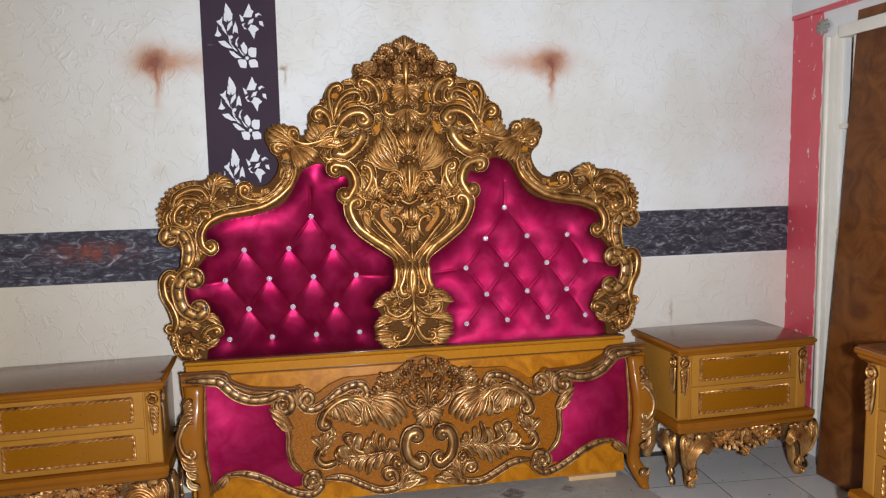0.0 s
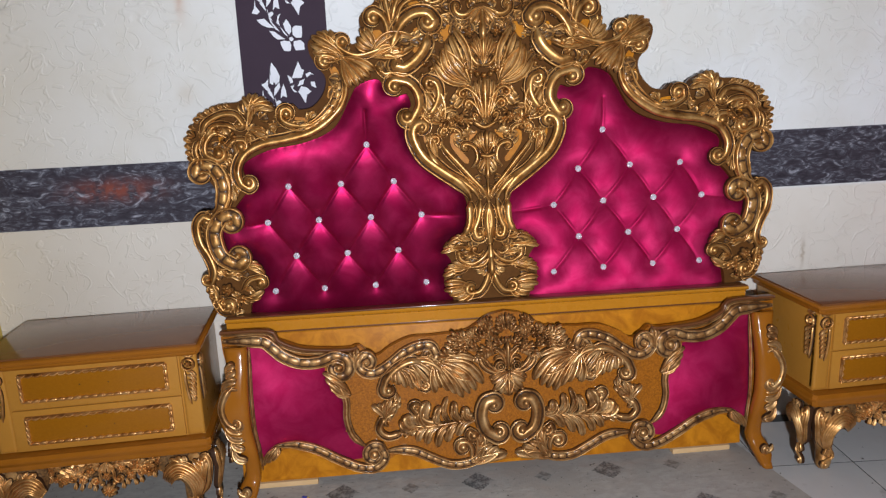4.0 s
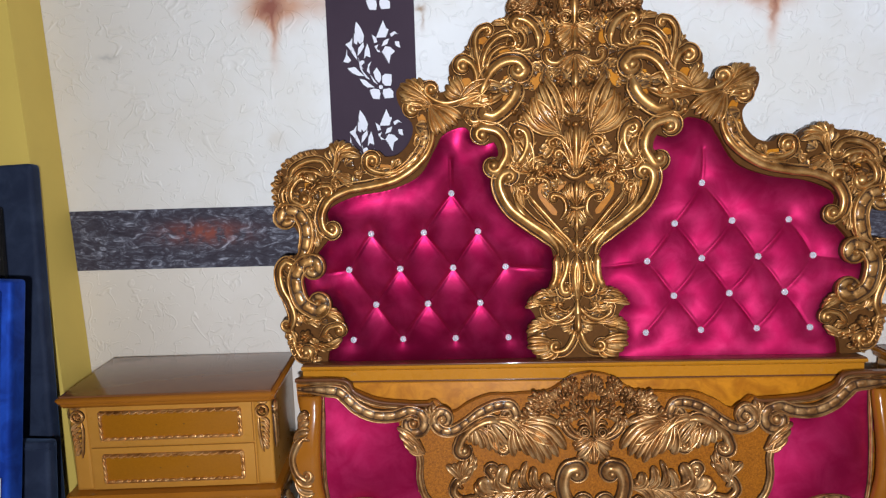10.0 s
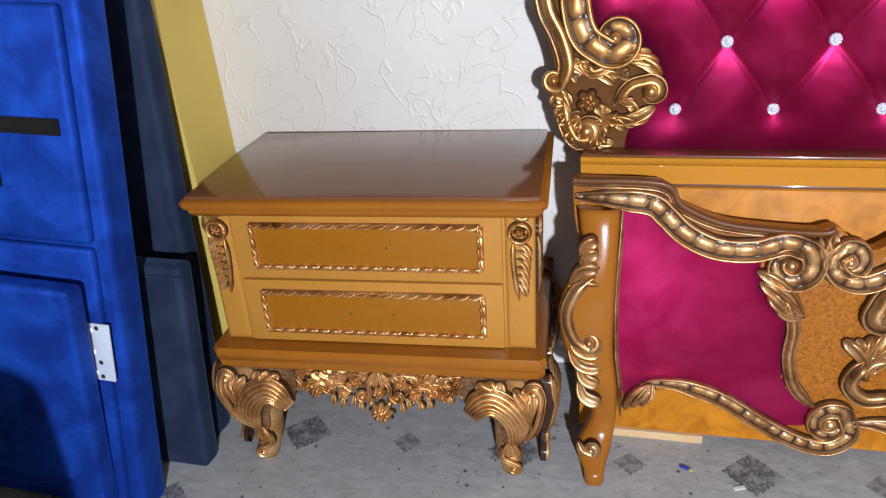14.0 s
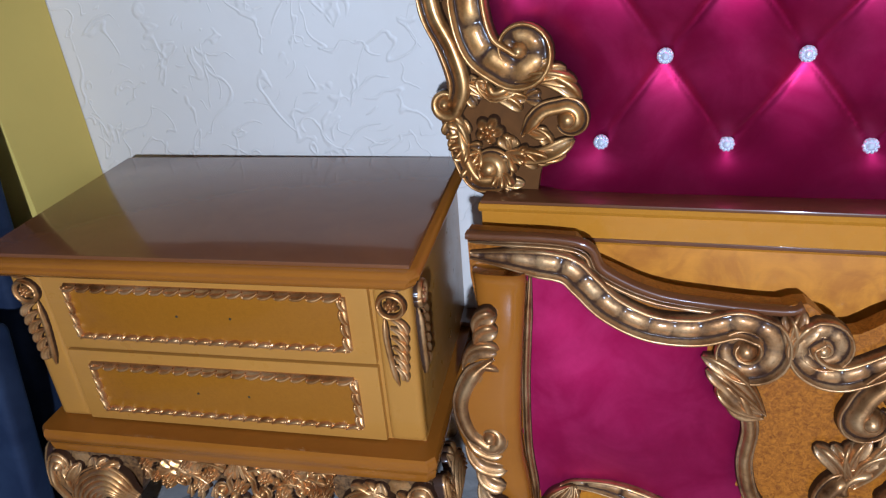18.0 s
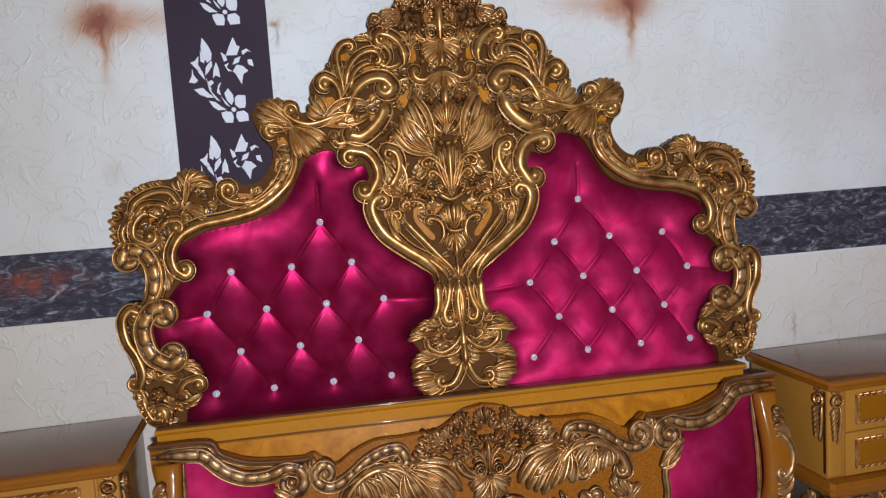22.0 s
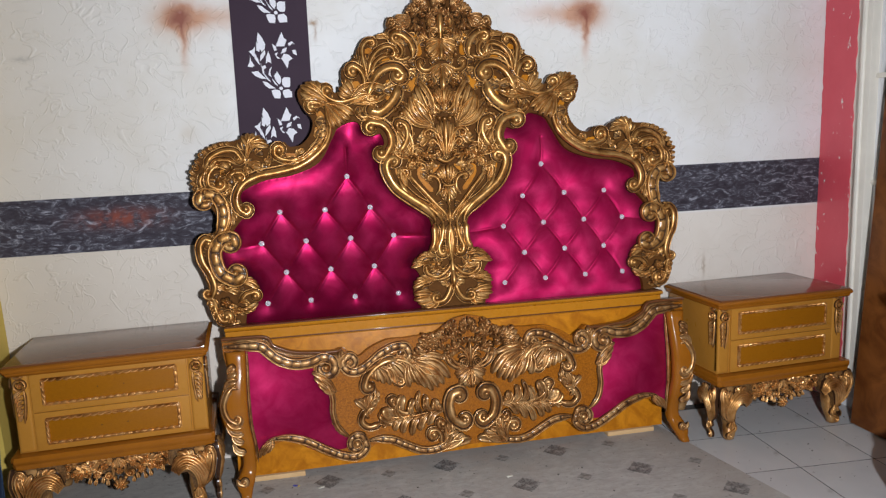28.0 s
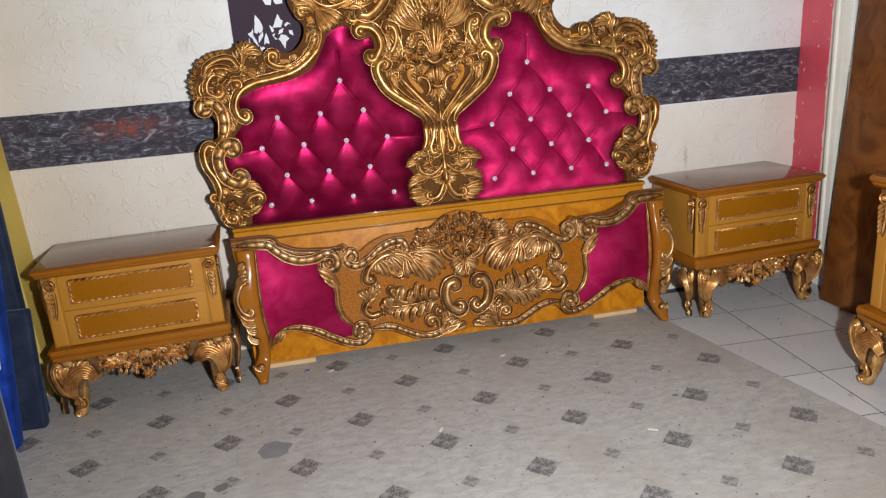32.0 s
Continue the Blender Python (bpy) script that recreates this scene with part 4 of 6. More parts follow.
HEAD_CARVING = """
S .024 roll|-0.122,1.722 -0.116,1.761 -0.131,1.801 -0.162,1.828 -0.193,1.836||-0.192,1.811
S .030 roll|-0.332,1.540 -0.319,1.607 -0.285,1.663 -0.238,1.693 -0.189,1.692 -0.161,1.663||-0.192,1.657
S .032 roll|-0.188,1.628 -0.197,1.572 -0.231,1.527 -0.278,1.496 -0.316,1.504||-0.305,1.516
S .016 roll|-0.321,1.639 -0.336,1.710 -0.341,1.763 -0.322,1.798 -0.295,1.808||-0.296,1.790
S .017 roll|-0.319,1.660 -0.306,1.720 -0.274,1.762 -0.234,1.780 -0.206,1.774 -0.195,1.751||-0.211,1.746
S .015 roll|-0.307,1.651 -0.287,1.709 -0.247,1.738 -0.208,1.735||
S .013 roll|-0.216,1.789 -0.188,1.795 -0.167,1.773 -0.165,1.745 -0.180,1.724||-0.190,1.740
S .012 roll|-0.198,1.728 -0.177,1.717 -0.148,1.723 -0.130,1.737||
S .020 roll|-0.334,1.590 -0.328,1.639 -0.344,1.682 -0.375,1.704||-0.379,1.676
S .018 roll|-0.316,1.586 -0.381,1.559 -0.437,1.547 -0.480,1.558 -0.511,1.580||-0.491,1.599
S .018 roll|-0.364,1.548 -0.332,1.554 -0.306,1.539 -0.305,1.518||
S .016 roll|-0.382,1.517 -0.352,1.481 -0.313,1.492||
S .018 roll|-0.032,1.702 -0.051,1.674 -0.079,1.672 -0.098,1.686 -0.103,1.708||-0.090,1.704
S .028 roll|-0.253,1.322 -0.228,1.371 -0.235,1.420 -0.265,1.457 -0.309,1.470|-0.281,1.335|-0.319,1.441
S .024 roll|-0.219,1.314 -0.178,1.355 -0.158,1.404 -0.167,1.450 -0.201,1.467||-0.192,1.444
S .030 roll|-0.065,1.018 -0.074,1.050 -0.108,1.087 -0.166,1.128 -0.228,1.178 -0.261,1.232 -0.271,1.278 -0.256,1.310 -0.229,1.319||-0.230,1.295
S .020 roll|-0.029,1.023 -0.045,1.061 -0.086,1.100 -0.145,1.138 -0.192,1.186 -0.213,1.223||
S .016 roll|-0.001,1.019 -0.024,1.062 -0.061,1.103 -0.108,1.158 -0.152,1.209 -0.172,1.248||
S .013 roll|-0.089,1.242 -0.094,1.276 -0.122,1.291 -0.151,1.290||-0.153,1.273
S .014 roll|-0.056,1.142 -0.033,1.169 -0.035,1.205 -0.052,1.226 -0.075,1.233||-0.076,1.217
S .011 roll|-0.195,1.200 -0.208,1.232 -0.200,1.260 -0.178,1.263||-0.186,1.245
S .013 roll|-0.002,1.321 -0.014,1.378 -0.041,1.414 -0.068,1.429 -0.090,1.419||-0.078,1.405
S .013 roll|-0.006,1.310 -0.027,1.357 -0.049,1.383||-0.059,1.367
S .010 roll|-0.017,1.300 -0.041,1.311 -0.048,1.333||-0.037,1.325
S .016 roll|-0.001,1.499 -0.029,1.506 -0.050,1.536 -0.059,1.561||-0.050,1.564
S .011 roll|0.002,1.812 -0.015,1.845 -0.042,1.849 -0.051,1.874||-0.038,1.879
S .011 roll|-0.017,1.802 -0.047,1.799 -0.077,1.818 -0.093,1.846||
S .009 roll|0.005,1.801 -0.028,1.795 -0.066,1.808 -0.087,1.832||
S .010 roll|-0.185,1.848 -0.210,1.845 -0.224,1.863 -0.217,1.888||-0.206,1.872
S .008 roll|-0.035,1.970 -0.021,1.956 -0.008,1.966 0.005,1.969||
S .008 roll|-0.008,1.934 -0.005,1.955 0.008,1.962||
S .026 roll|-0.066,1.025 -0.063,0.968 -0.072,0.923 -0.098,0.896||
S .022 roll|-0.032,1.031 -0.046,0.960 -0.062,0.919 -0.056,0.890||-0.038,0.903
S .020 roll|-0.000,1.022 -0.014,0.959 -0.009,0.895 -0.004,0.852||
S .014 roll|0.001,0.852 -0.024,0.811 -0.071,0.788 -0.113,0.808 -0.122,0.837||-0.112,0.829
S .012 roll|-0.000,0.824 -0.021,0.786 -0.072,0.774||
S .020 roll|-0.000,0.778 -0.013,0.725 -0.040,0.684 -0.076,0.674||-0.077,0.699
S .012 roll|-0.082,0.782 -0.111,0.765 -0.139,0.767 -0.149,0.785||
S .010 roll|-0.023,0.839 -0.041,0.822 -0.065,0.834 -0.068,0.848||-0.058,0.844
S .034 flute|-1.005,1.197 -0.968,1.188 -0.943,1.151 -0.938,1.102 -0.950,1.051 -0.982,1.017|-1.006,1.171|
S .015 roll|-0.934,1.189 -0.916,1.136 -0.918,1.081 -0.940,1.036 -0.965,1.013||
S .022 roll|-0.989,1.011 -1.019,1.022 -1.044,0.989 -1.039,0.926 -1.014,0.874 -0.999,0.821 -1.011,0.780|-1.006,0.998|-1.022,0.793
S .036 flute|-0.920,1.018 -0.955,1.009 -0.982,0.965 -0.980,0.914 -0.963,0.871 -0.927,0.845|-0.925,0.992|-0.909,0.870
S .026 roll|-0.852,1.102 -0.882,1.128 -0.889,1.180 -0.858,1.235 -0.795,1.267 -0.708,1.281 -0.621,1.303 -0.546,1.353 -0.500,1.415 -0.486,1.495|-0.850,1.128|
S .024 flute|-0.697,1.299 -0.620,1.313 -0.563,1.354 -0.523,1.412 -0.506,1.485||
S .018 roll|-0.508,1.524 -0.524,1.553 -0.559,1.562||-0.556,1.536
S .018 roll|-0.585,1.333 -0.638,1.314 -0.689,1.319 -0.723,1.341 -0.725,1.373||-0.701,1.362
S .018 roll|-1.002,1.292 -0.980,1.343 -0.927,1.371 -0.876,1.369 -0.847,1.332||-0.864,1.332
S .017 roll|-0.992,1.288 -0.956,1.332 -0.905,1.334 -0.875,1.312||
S .018 roll|-0.910,1.289 -0.954,1.311 -0.989,1.277 -0.991,1.232 -0.957,1.210||-0.944,1.236
S .016 roll|-0.929,1.241 -0.893,1.279 -0.859,1.283||-0.865,1.256
S .014 roll|-1.015,1.209 -1.024,1.251 -1.009,1.285||
S .016 roll|-0.907,0.744 -0.878,0.781 -0.847,0.791||-0.838,0.770
S .020 roll|-1.008,0.766 -1.000,0.711 -0.978,0.672 -0.947,0.670||-0.957,0.693
S .014 roll|-0.962,0.826 -0.949,0.805 -0.918,0.814||
F .030 .1|0.004,1.952|-0.059,1.985 -0.048,1.999 -0.035,2.009 -0.020,2.016 -0.006,2.022
F .026 .1|-0.127,1.901|-0.191,1.895 -0.191,1.877 -0.189,1.859 -0.175,1.846 -0.154,1.849
F .024 .1|-0.087,1.921|-0.143,1.926 -0.135,1.943 -0.117,1.957
F .024 .1|-0.050,1.938|-0.113,1.968 -0.098,1.982 -0.080,1.989 -0.062,1.989
F .026 .2|0.003,1.798|-0.064,1.785 -0.065,1.760 -0.055,1.740 -0.038,1.726 -0.020,1.716
F .024 .1|-0.003,1.702|-0.059,1.660 -0.041,1.649 -0.024,1.642
F .024 .0|0.001,1.509|-0.044,1.585 -0.033,1.597 -0.020,1.604 -0.007,1.607
F .030 .25|-0.053,1.447|-0.106,1.633 -0.118,1.609 -0.131,1.584 -0.146,1.560
F .026 .2|-0.050,1.436|-0.155,1.563 -0.174,1.543 -0.178,1.518
F .026 .2|-0.152,1.308|-0.188,1.440 -0.211,1.416 -0.222,1.388 -0.227,1.360
F .022 .2|-0.165,1.319|-0.153,1.354 -0.135,1.364 -0.114,1.356
F .024 .15|-0.208,1.806|-0.279,1.815 -0.261,1.827 -0.243,1.834 -0.225,1.835
F .026 .2|-0.380,1.570|-0.409,1.641 -0.427,1.634 -0.440,1.615 -0.446,1.593
F .032 .25|-0.402,1.549|-0.286,1.631 -0.262,1.623 -0.245,1.605
F .030 .2|-0.388,1.545|-0.243,1.576 -0.261,1.559 -0.289,1.564 -0.313,1.571
F .030 .1|-0.490,1.548|-0.598,1.621 -0.601,1.593 -0.596,1.569 -0.590,1.547
F .028 .1|-0.492,1.562|-0.578,1.635 -0.555,1.641 -0.531,1.642
F .036 .1|-0.497,1.545|-0.473,1.442 -0.446,1.448 -0.423,1.460 -0.402,1.475 -0.383,1.496
F .020 .1|-0.309,1.479|-0.350,1.463 -0.332,1.455
F .026 .2|-0.180,1.187|-0.217,1.268 -0.199,1.278 -0.182,1.270
F .026 .0|-0.006,1.314|-0.050,1.436 -0.034,1.450 -0.017,1.460
F .018 .1|-0.072,1.426|-0.102,1.402 -0.116,1.385 -0.111,1.356
F .026 .1|0.001,1.185|-0.048,1.249 -0.035,1.263 -0.018,1.271
F .024 .1|0.003,1.185|-0.031,1.130 -0.018,1.115
F .018 .1|-0.061,1.262|-0.086,1.277 -0.079,1.256 -0.050,1.283
F .016 .1|-0.106,1.285|-0.137,1.307 -0.140,1.329 -0.125,1.346
F .030 .2|-0.067,0.884|-0.156,0.870 -0.145,0.887 -0.126,0.900 -0.105,0.906
F .026 .1|-0.079,0.856|-0.182,0.839 -0.174,0.857 -0.160,0.866
F .026 .1|-0.071,0.781|-0.179,0.751 -0.174,0.772 -0.159,0.789 -0.141,0.802
F .032 .25|-0.075,0.704|-0.176,0.723 -0.177,0.698 -0.160,0.683 -0.136,0.668 -0.108,0.663
F .018 .1|-0.015,0.768|-0.046,0.780 -0.054,0.759 -0.037,0.748
F .028 .1|-0.058,0.834|-0.091,0.817 -0.104,0.836
F .030 .15|-0.917,0.828|-0.862,0.856 -0.842,0.843 -0.827,0.823 -0.820,0.799
F .028 .2|-0.939,0.711|-0.829,0.740 -0.840,0.717 -0.861,0.704 -0.882,0.694
F .022 .1|-0.949,0.798|-1.003,0.821 -0.989,0.834 -0.968,0.833
F .026 .15|-0.993,0.714|-1.015,0.767 -1.016,0.742 -1.010,0.718
F .022 .15|-0.900,0.754|-0.866,0.749 -0.863,0.728
F .020 .1|-0.966,0.806|-0.911,0.817 -0.898,0.799 -0.906,0.782
F .018 .1|-0.925,0.721|-0.941,0.742 -0.917,0.741
F .016 .1|-0.961,0.678|-0.903,0.668 -0.917,0.655
F .036 .35|-0.833,1.331|-0.847,1.426 -0.824,1.437 -0.798,1.435 -0.773,1.422 -0.753,1.402 -0.742,1.377
F .026 .1|-0.830,1.317|-0.767,1.273 -0.773,1.291 -0.776,1.307
F .022 .1|-0.841,1.304|-0.836,1.258 -0.819,1.268
F .024 .1|-0.936,1.234|-0.896,1.222 -0.896,1.201 -0.911,1.188
F .018 .1|-0.909,1.125|-0.902,1.066 -0.891,1.083 -0.880,1.096
F .022 .1|-0.741,1.328|-0.765,1.318 -0.756,1.301
F .018 .1|-0.929,1.331|-0.930,1.293 -0.903,1.299
F .020 .1|-0.633,1.335|-0.622,1.366 -0.598,1.362
O 0.021 5|-0.050,1.617
O 0.023 5|-0.091,1.317
O 0.023 5|-0.956,0.752
O 0.012 6|0.003,1.798
E 0.019|-0.030,1.824
S .008 roll|-0.006,1.812 -0.028,1.799 -0.056,1.806 -0.069,1.832 -0.061,1.853||
S .009 roll|-0.026,1.849 -0.047,1.845 -0.062,1.828||
O 0.016 6|-0.059,1.935
O 0.018 6|-0.110,1.907
O 0.016 5|-0.085,1.953
O 0.014 6|-0.078,1.903
O 0.014 5|-0.052,1.899
O 0.014 6|-0.138,1.890
O 0.014 6|-0.106,1.879
O 0.012 5|-0.080,1.871
O 0.012 5|-0.019,1.923
B 0.011|-0.023,1.952
B 0.009|-0.064,1.735
B 0.009|-0.063,1.760
B 0.009|-0.043,1.721
B 0.011|-0.075,1.518
B 0.011|-0.065,1.497
B 0.011|-0.047,1.482
B 0.011|-0.024,1.472
B 0.011|-0.001,1.468
B 0.014|-0.289,1.567
B 0.012|-0.210,1.515
B 0.011|-0.186,1.497
B 0.009|-0.219,1.477
B 0.012|-0.366,1.495
B 0.009|-0.755,1.308
I|-0.323,1.766 -0.302,1.773 -0.292,1.748 -0.315,1.709 -0.325,1.724
I|-0.269,1.708 -0.236,1.736 -0.204,1.735 -0.219,1.718 -0.252,1.697
I|-0.240,1.637 -0.216,1.636 -0.211,1.568 -0.237,1.548 -0.256,1.587
I|-0.158,1.659 -0.129,1.680 -0.109,1.640 -0.133,1.591 -0.161,1.595
I|-0.110,1.786 -0.089,1.786 -0.083,1.743 -0.105,1.736
I|-0.122,1.833 -0.098,1.822 -0.095,1.797 -0.120,1.808
I|-0.129,1.261 -0.107,1.271 -0.092,1.210 -0.065,1.170 -0.080,1.160 -0.127,1.222
I|-0.223,1.282 -0.210,1.264 -0.191,1.210 -0.205,1.207 -0.225,1.250
I|-0.169,1.309 -0.144,1.329 -0.138,1.304 -0.163,1.287
I|-0.068,1.263 -0.032,1.275 -0.040,1.258 -0.062,1.241
I|-0.093,0.856 -0.068,0.866 -0.051,0.833 -0.080,0.824
I|-0.543,1.511 -0.522,1.517 -0.509,1.489 -0.531,1.479
I|-0.674,1.350 -0.636,1.345 -0.637,1.328 -0.672,1.329
I|-0.941,1.290 -0.924,1.293 -0.925,1.258 -0.938,1.262
I|-0.392,1.630 -0.360,1.636 -0.347,1.601 -0.375,1.601
I|-0.549,1.451 -0.528,1.447 -0.544,1.409 -0.557,1.417
A 0.039 .036|0.000,1.802|0.000,1.912
A 0.035 .030|0.000,1.798|0.000,1.716
A 0.035 .038|0.000,1.691|0.000,1.584
A 0.021 .030|0.000,1.516|0.000,1.602
A 0.028 .032|0.000,1.314|0.000,1.466
A 0.021 .030|0.000,1.189|0.000,1.274
A 0.025 .030|0.000,1.182|0.000,1.097
A 0.021 .026|0.000,1.100|0.000,1.029
A 0.035 .030|0.000,0.870|0.000,0.778
A 0.035 .044|0.000,0.827|0.000,0.746
A 0.018 .040|0.000,1.955|0.000,2.023
A 0.018 .03|0.000,1.029|0.000,0.870
C .020|-0.042,1.304 -0.007,1.285 0.033,1.303
C .020|-0.025,1.188 0.001,1.182 0.028,1.188
C .024|-0.158,0.644 0.001,0.647 0.162,0.646
"""
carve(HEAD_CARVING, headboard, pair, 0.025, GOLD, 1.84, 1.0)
for i, (x, y) in enumerate(H("-1.074,1.206 -1.080,1.225 -1.082,1.246 -1.086,1.268 -1.084,1.292 -1.074,1.314 -1.062,1.333 -1.049,1.356 -1.030,1.372 -1.008,1.384 -0.986,1.393 -0.962,1.398 -0.938,1.402")):
    pair("knob", Shape().lobe((x + 0.016, y - 0.012), (x - 0.008 + 0.004 * (i % 2), y + 0.006), 0.018, 0.030, 0.2, 0.012).carved("knob", GOLD), headboard)
# low leaves that cover the ground between the scrolls
rl = random.Random(23)
for k, (x0, x1, y0, y1, n) in enumerate(((-0.34, 0.0, 1.20, 1.50, 46), (-0.40, 0.0, 1.50, 1.66, 46), (-0.36, 0.0, 1.66, 1.86, 44), (-0.62, -0.34, 1.36, 1.66, 40), (-0.86, -0.55, 1.22, 1.44, 26), (-1.09, -0.82, 1.14, 1.42, 40), (-1.09, -0.84, 0.64, 1.14, 40), (-0.20, 0.0, 0.64, 1.15, 34))):
    sh, made = Shape(), 0
    while made < n:
        made += 1
        x, y = rl.uniform(x0, x1), rl.uniform(y0, y1)
        if not inside((x, y), left_out + [(0.0, 0.6)]) or inside((x, y), left_hole) or edge_distance((x, y), left_hole)[0] < 0.014 or edge_distance((x, y), left_out)[0] < 0.012:
            continue
        go, L = 6.0 * noise.noise(Vector((x * 7, y * 7, 1))) + rl.uniform(-0.5, 0.5), rl.uniform(0.020, 0.040)
        if not inside((x + L * math.cos(go), y + L * math.sin(go)), left_out + [(0.0, 0.6)]) or edge_distance((x + L * math.cos(go), y + L * math.sin(go)), left_hole)[0] < 0.022 or inside((x + L * math.cos(go), y + L * math.sin(go)), left_hole):
            continue
        sh.fan((x, y), [(x + L * math.cos(go + a), y + L * math.sin(go + a)) for a in (-0.55, 0.0, 0.55)], rl.uniform(0.009, 0.017), 0.15, 0.0255)
    # browner than the scrolls: the shade between them is put into the gilding
    pair("low_foliage", sh.worn(0.72).carved("low_foliage", GOLD), headboard)
# small sprigs that fill the ground of the crest
rf = random.Random(11)
for (cx, cy), (rx, ry), n in (((-0.10, 1.885), (0.125, 0.085), 36), ((-0.95, 0.745), (0.05, 0.06), 8), ((-0.12, 1.335), (0.07, 0.05), 8), ((-0.965, 1.27), (0.08, 0.07), 8)):
    for i in range(n):
        a, q = rf.uniform(0, 2 * math.pi), math.sqrt(rf.random())
        x, y = cx + rx * q * math.cos(a), cy + ry * q * math.sin(a)
        if not inside((x, y), left_out + [(0.0, 0.6)]) or inside((x, y), left_hole):
            continue
        go, L = math.atan2(y - cy, x - cx) + rf.uniform(-0.6, 0.6), rf.uniform(0.020, 0.034)
        tips = [(x + L * math.cos(go + k), y + L * math.sin(go + k)) for k in (-0.6, 0.0, 0.6)]
        pair("sprig", Shape().fan((x, y), tips, rf.uniform(0.020, 0.034), 0.1, 0.024, "ridge", 0.9).carved("sprig", BRONZE if cy > 1.8 else GOLD), headboard)

# lower panel of the headboard with its ledge
put("panel", box_me("panel", (-0.955, -0.058, 0.022), (0.955, 0.016, 0.60), BURL, 0.003), headboard, "golden burl veneer lower panel")
led = bmesh.new()
prof = [(0.0, 0.585), (-0.060, 0.585), (-0.064, 0.590), (-0.064, 0.632), (-0.074, 0.637), (-0.086, 0.640), (-0.090, 0.646), (-0.086, 0.652), (0.0, 0.654)]
ends = [[led.verts.new((x, a, b)) for a, b in prof] for x in (-0.965, 0.965)]
for i in range(len(prof)):
    j = (i + 1) % len(prof)
    led.faces.new((ends[0][i], ends[0][j], ends[1][j], ends[1][i]))
led.faces.new(ends[0]), led.faces.new(ends[1][::-1])
put("ledge", from_bm("ledge", led, HONEY, True, 35), headboard, "amber lacquered moulded ledge")
# thin proud strip; the shade of a recessed line is put into its colour
put("groove", box_me("groove", (-0.963, -0.0655, 0.590), (0.963, -0.060, 0.596), DARKEDGE, 0.001), headboard, "dark strip for the shade line under the ledge")
put("ledge_cap", box_me("ledge_cap", (-0.962, -0.0885, 0.6525), (0.962, -0.010, 0.658), DARKEDGE, 0.002), headboard, "dark stained top of the ledge")
for s in (-1, 1):
    put("block", box_me("block", (s * 0.80 - 0.115, -0.054, 0.0), (s * 0.80 + 0.115, 0.016, 0.020), PALEWOOD, 0.002), headboard, "raw pale wood foot block", pose(0, 0, 0, 5.03, 0, 0))

# ---- footboard ----
footboard = thing("footboard", "carved bronze-gilt footboard with crimson velvet panels before the headboard", "footboard",
                  pose(-0.003, -0.360, 0, -6.84, 0, 0))
fb_top = P("-1.006,0.560 -1.010,0.632 -0.850,0.628 -0.815,0.590 -0.734,0.557 -0.648,0.546 -0.563,0.542 -0.534,0.550 -0.477,0.507 -0.419,0.539 -0.348,0.566 -0.273,0.567 -0.227,0.570 -0.151,0.575 -0.100,0.602 -0.060,0.628 0.0,0.640")
fb_bot = P("0.0,0.085 -0.105,0.085 -0.187,0.065 -0.265,0.083 -0.341,0.125 -0.418,0.135 -0.477,0.097 -0.563,0.087 -0.636,0.126 -0.707,0.169 -0.780,0.193 -0.850,0.175 -0.890,0.140 -0.925,0.140")
fb_velvet = P("-0.912,0.580 -0.850,0.570 -0.798,0.520 -0.728,0.488 -0.668,0.474 -0.640,0.418 -0.608,0.375 -0.605,0.288 -0.591,0.221 -0.525,0.150 -0.572,0.130 -0.662,0.150 -0.747,0.195 -0.835,0.212 -0.890,0.175 -0.915,0.266 -0.920,0.423")
half = fb_top + fb_bot
ring = [(p[0], p[1]) for p in half]
crest = fb_top[:3] + smooth_ring(fb_top[3:], 0.014)
under = smooth_ring(fb_bot, 0.014)
full = crest + [(-x, y) for x, y in crest[::-1][1:]] + [(-x, y) for x, y in under[::-1][:-1]] + under
fhole = [p for p in smooth_ring(fb_velvet + fb_velvet[:1], 0.014)][:-1]
put("board", plate("board", [full, fhole, [(-x, y) for x, y in fhole]], 0.0, -0.034, SPECK), footboard, "amber speckled veneer board with dark shaped edge")
pad2 = cushion("cushion", fhole, [], [], 0.085, 0.012, 0.16, CRIMSON_ACROSS)
put("cushion", pad2, footboard, "crimson velvet side cushion")
pad2_r = mirrored(pad2)
pad2_r.materials[0] = CRIMSON_SLANT
put("cushion", pad2_r, footboard, "crimson velvet side cushion")

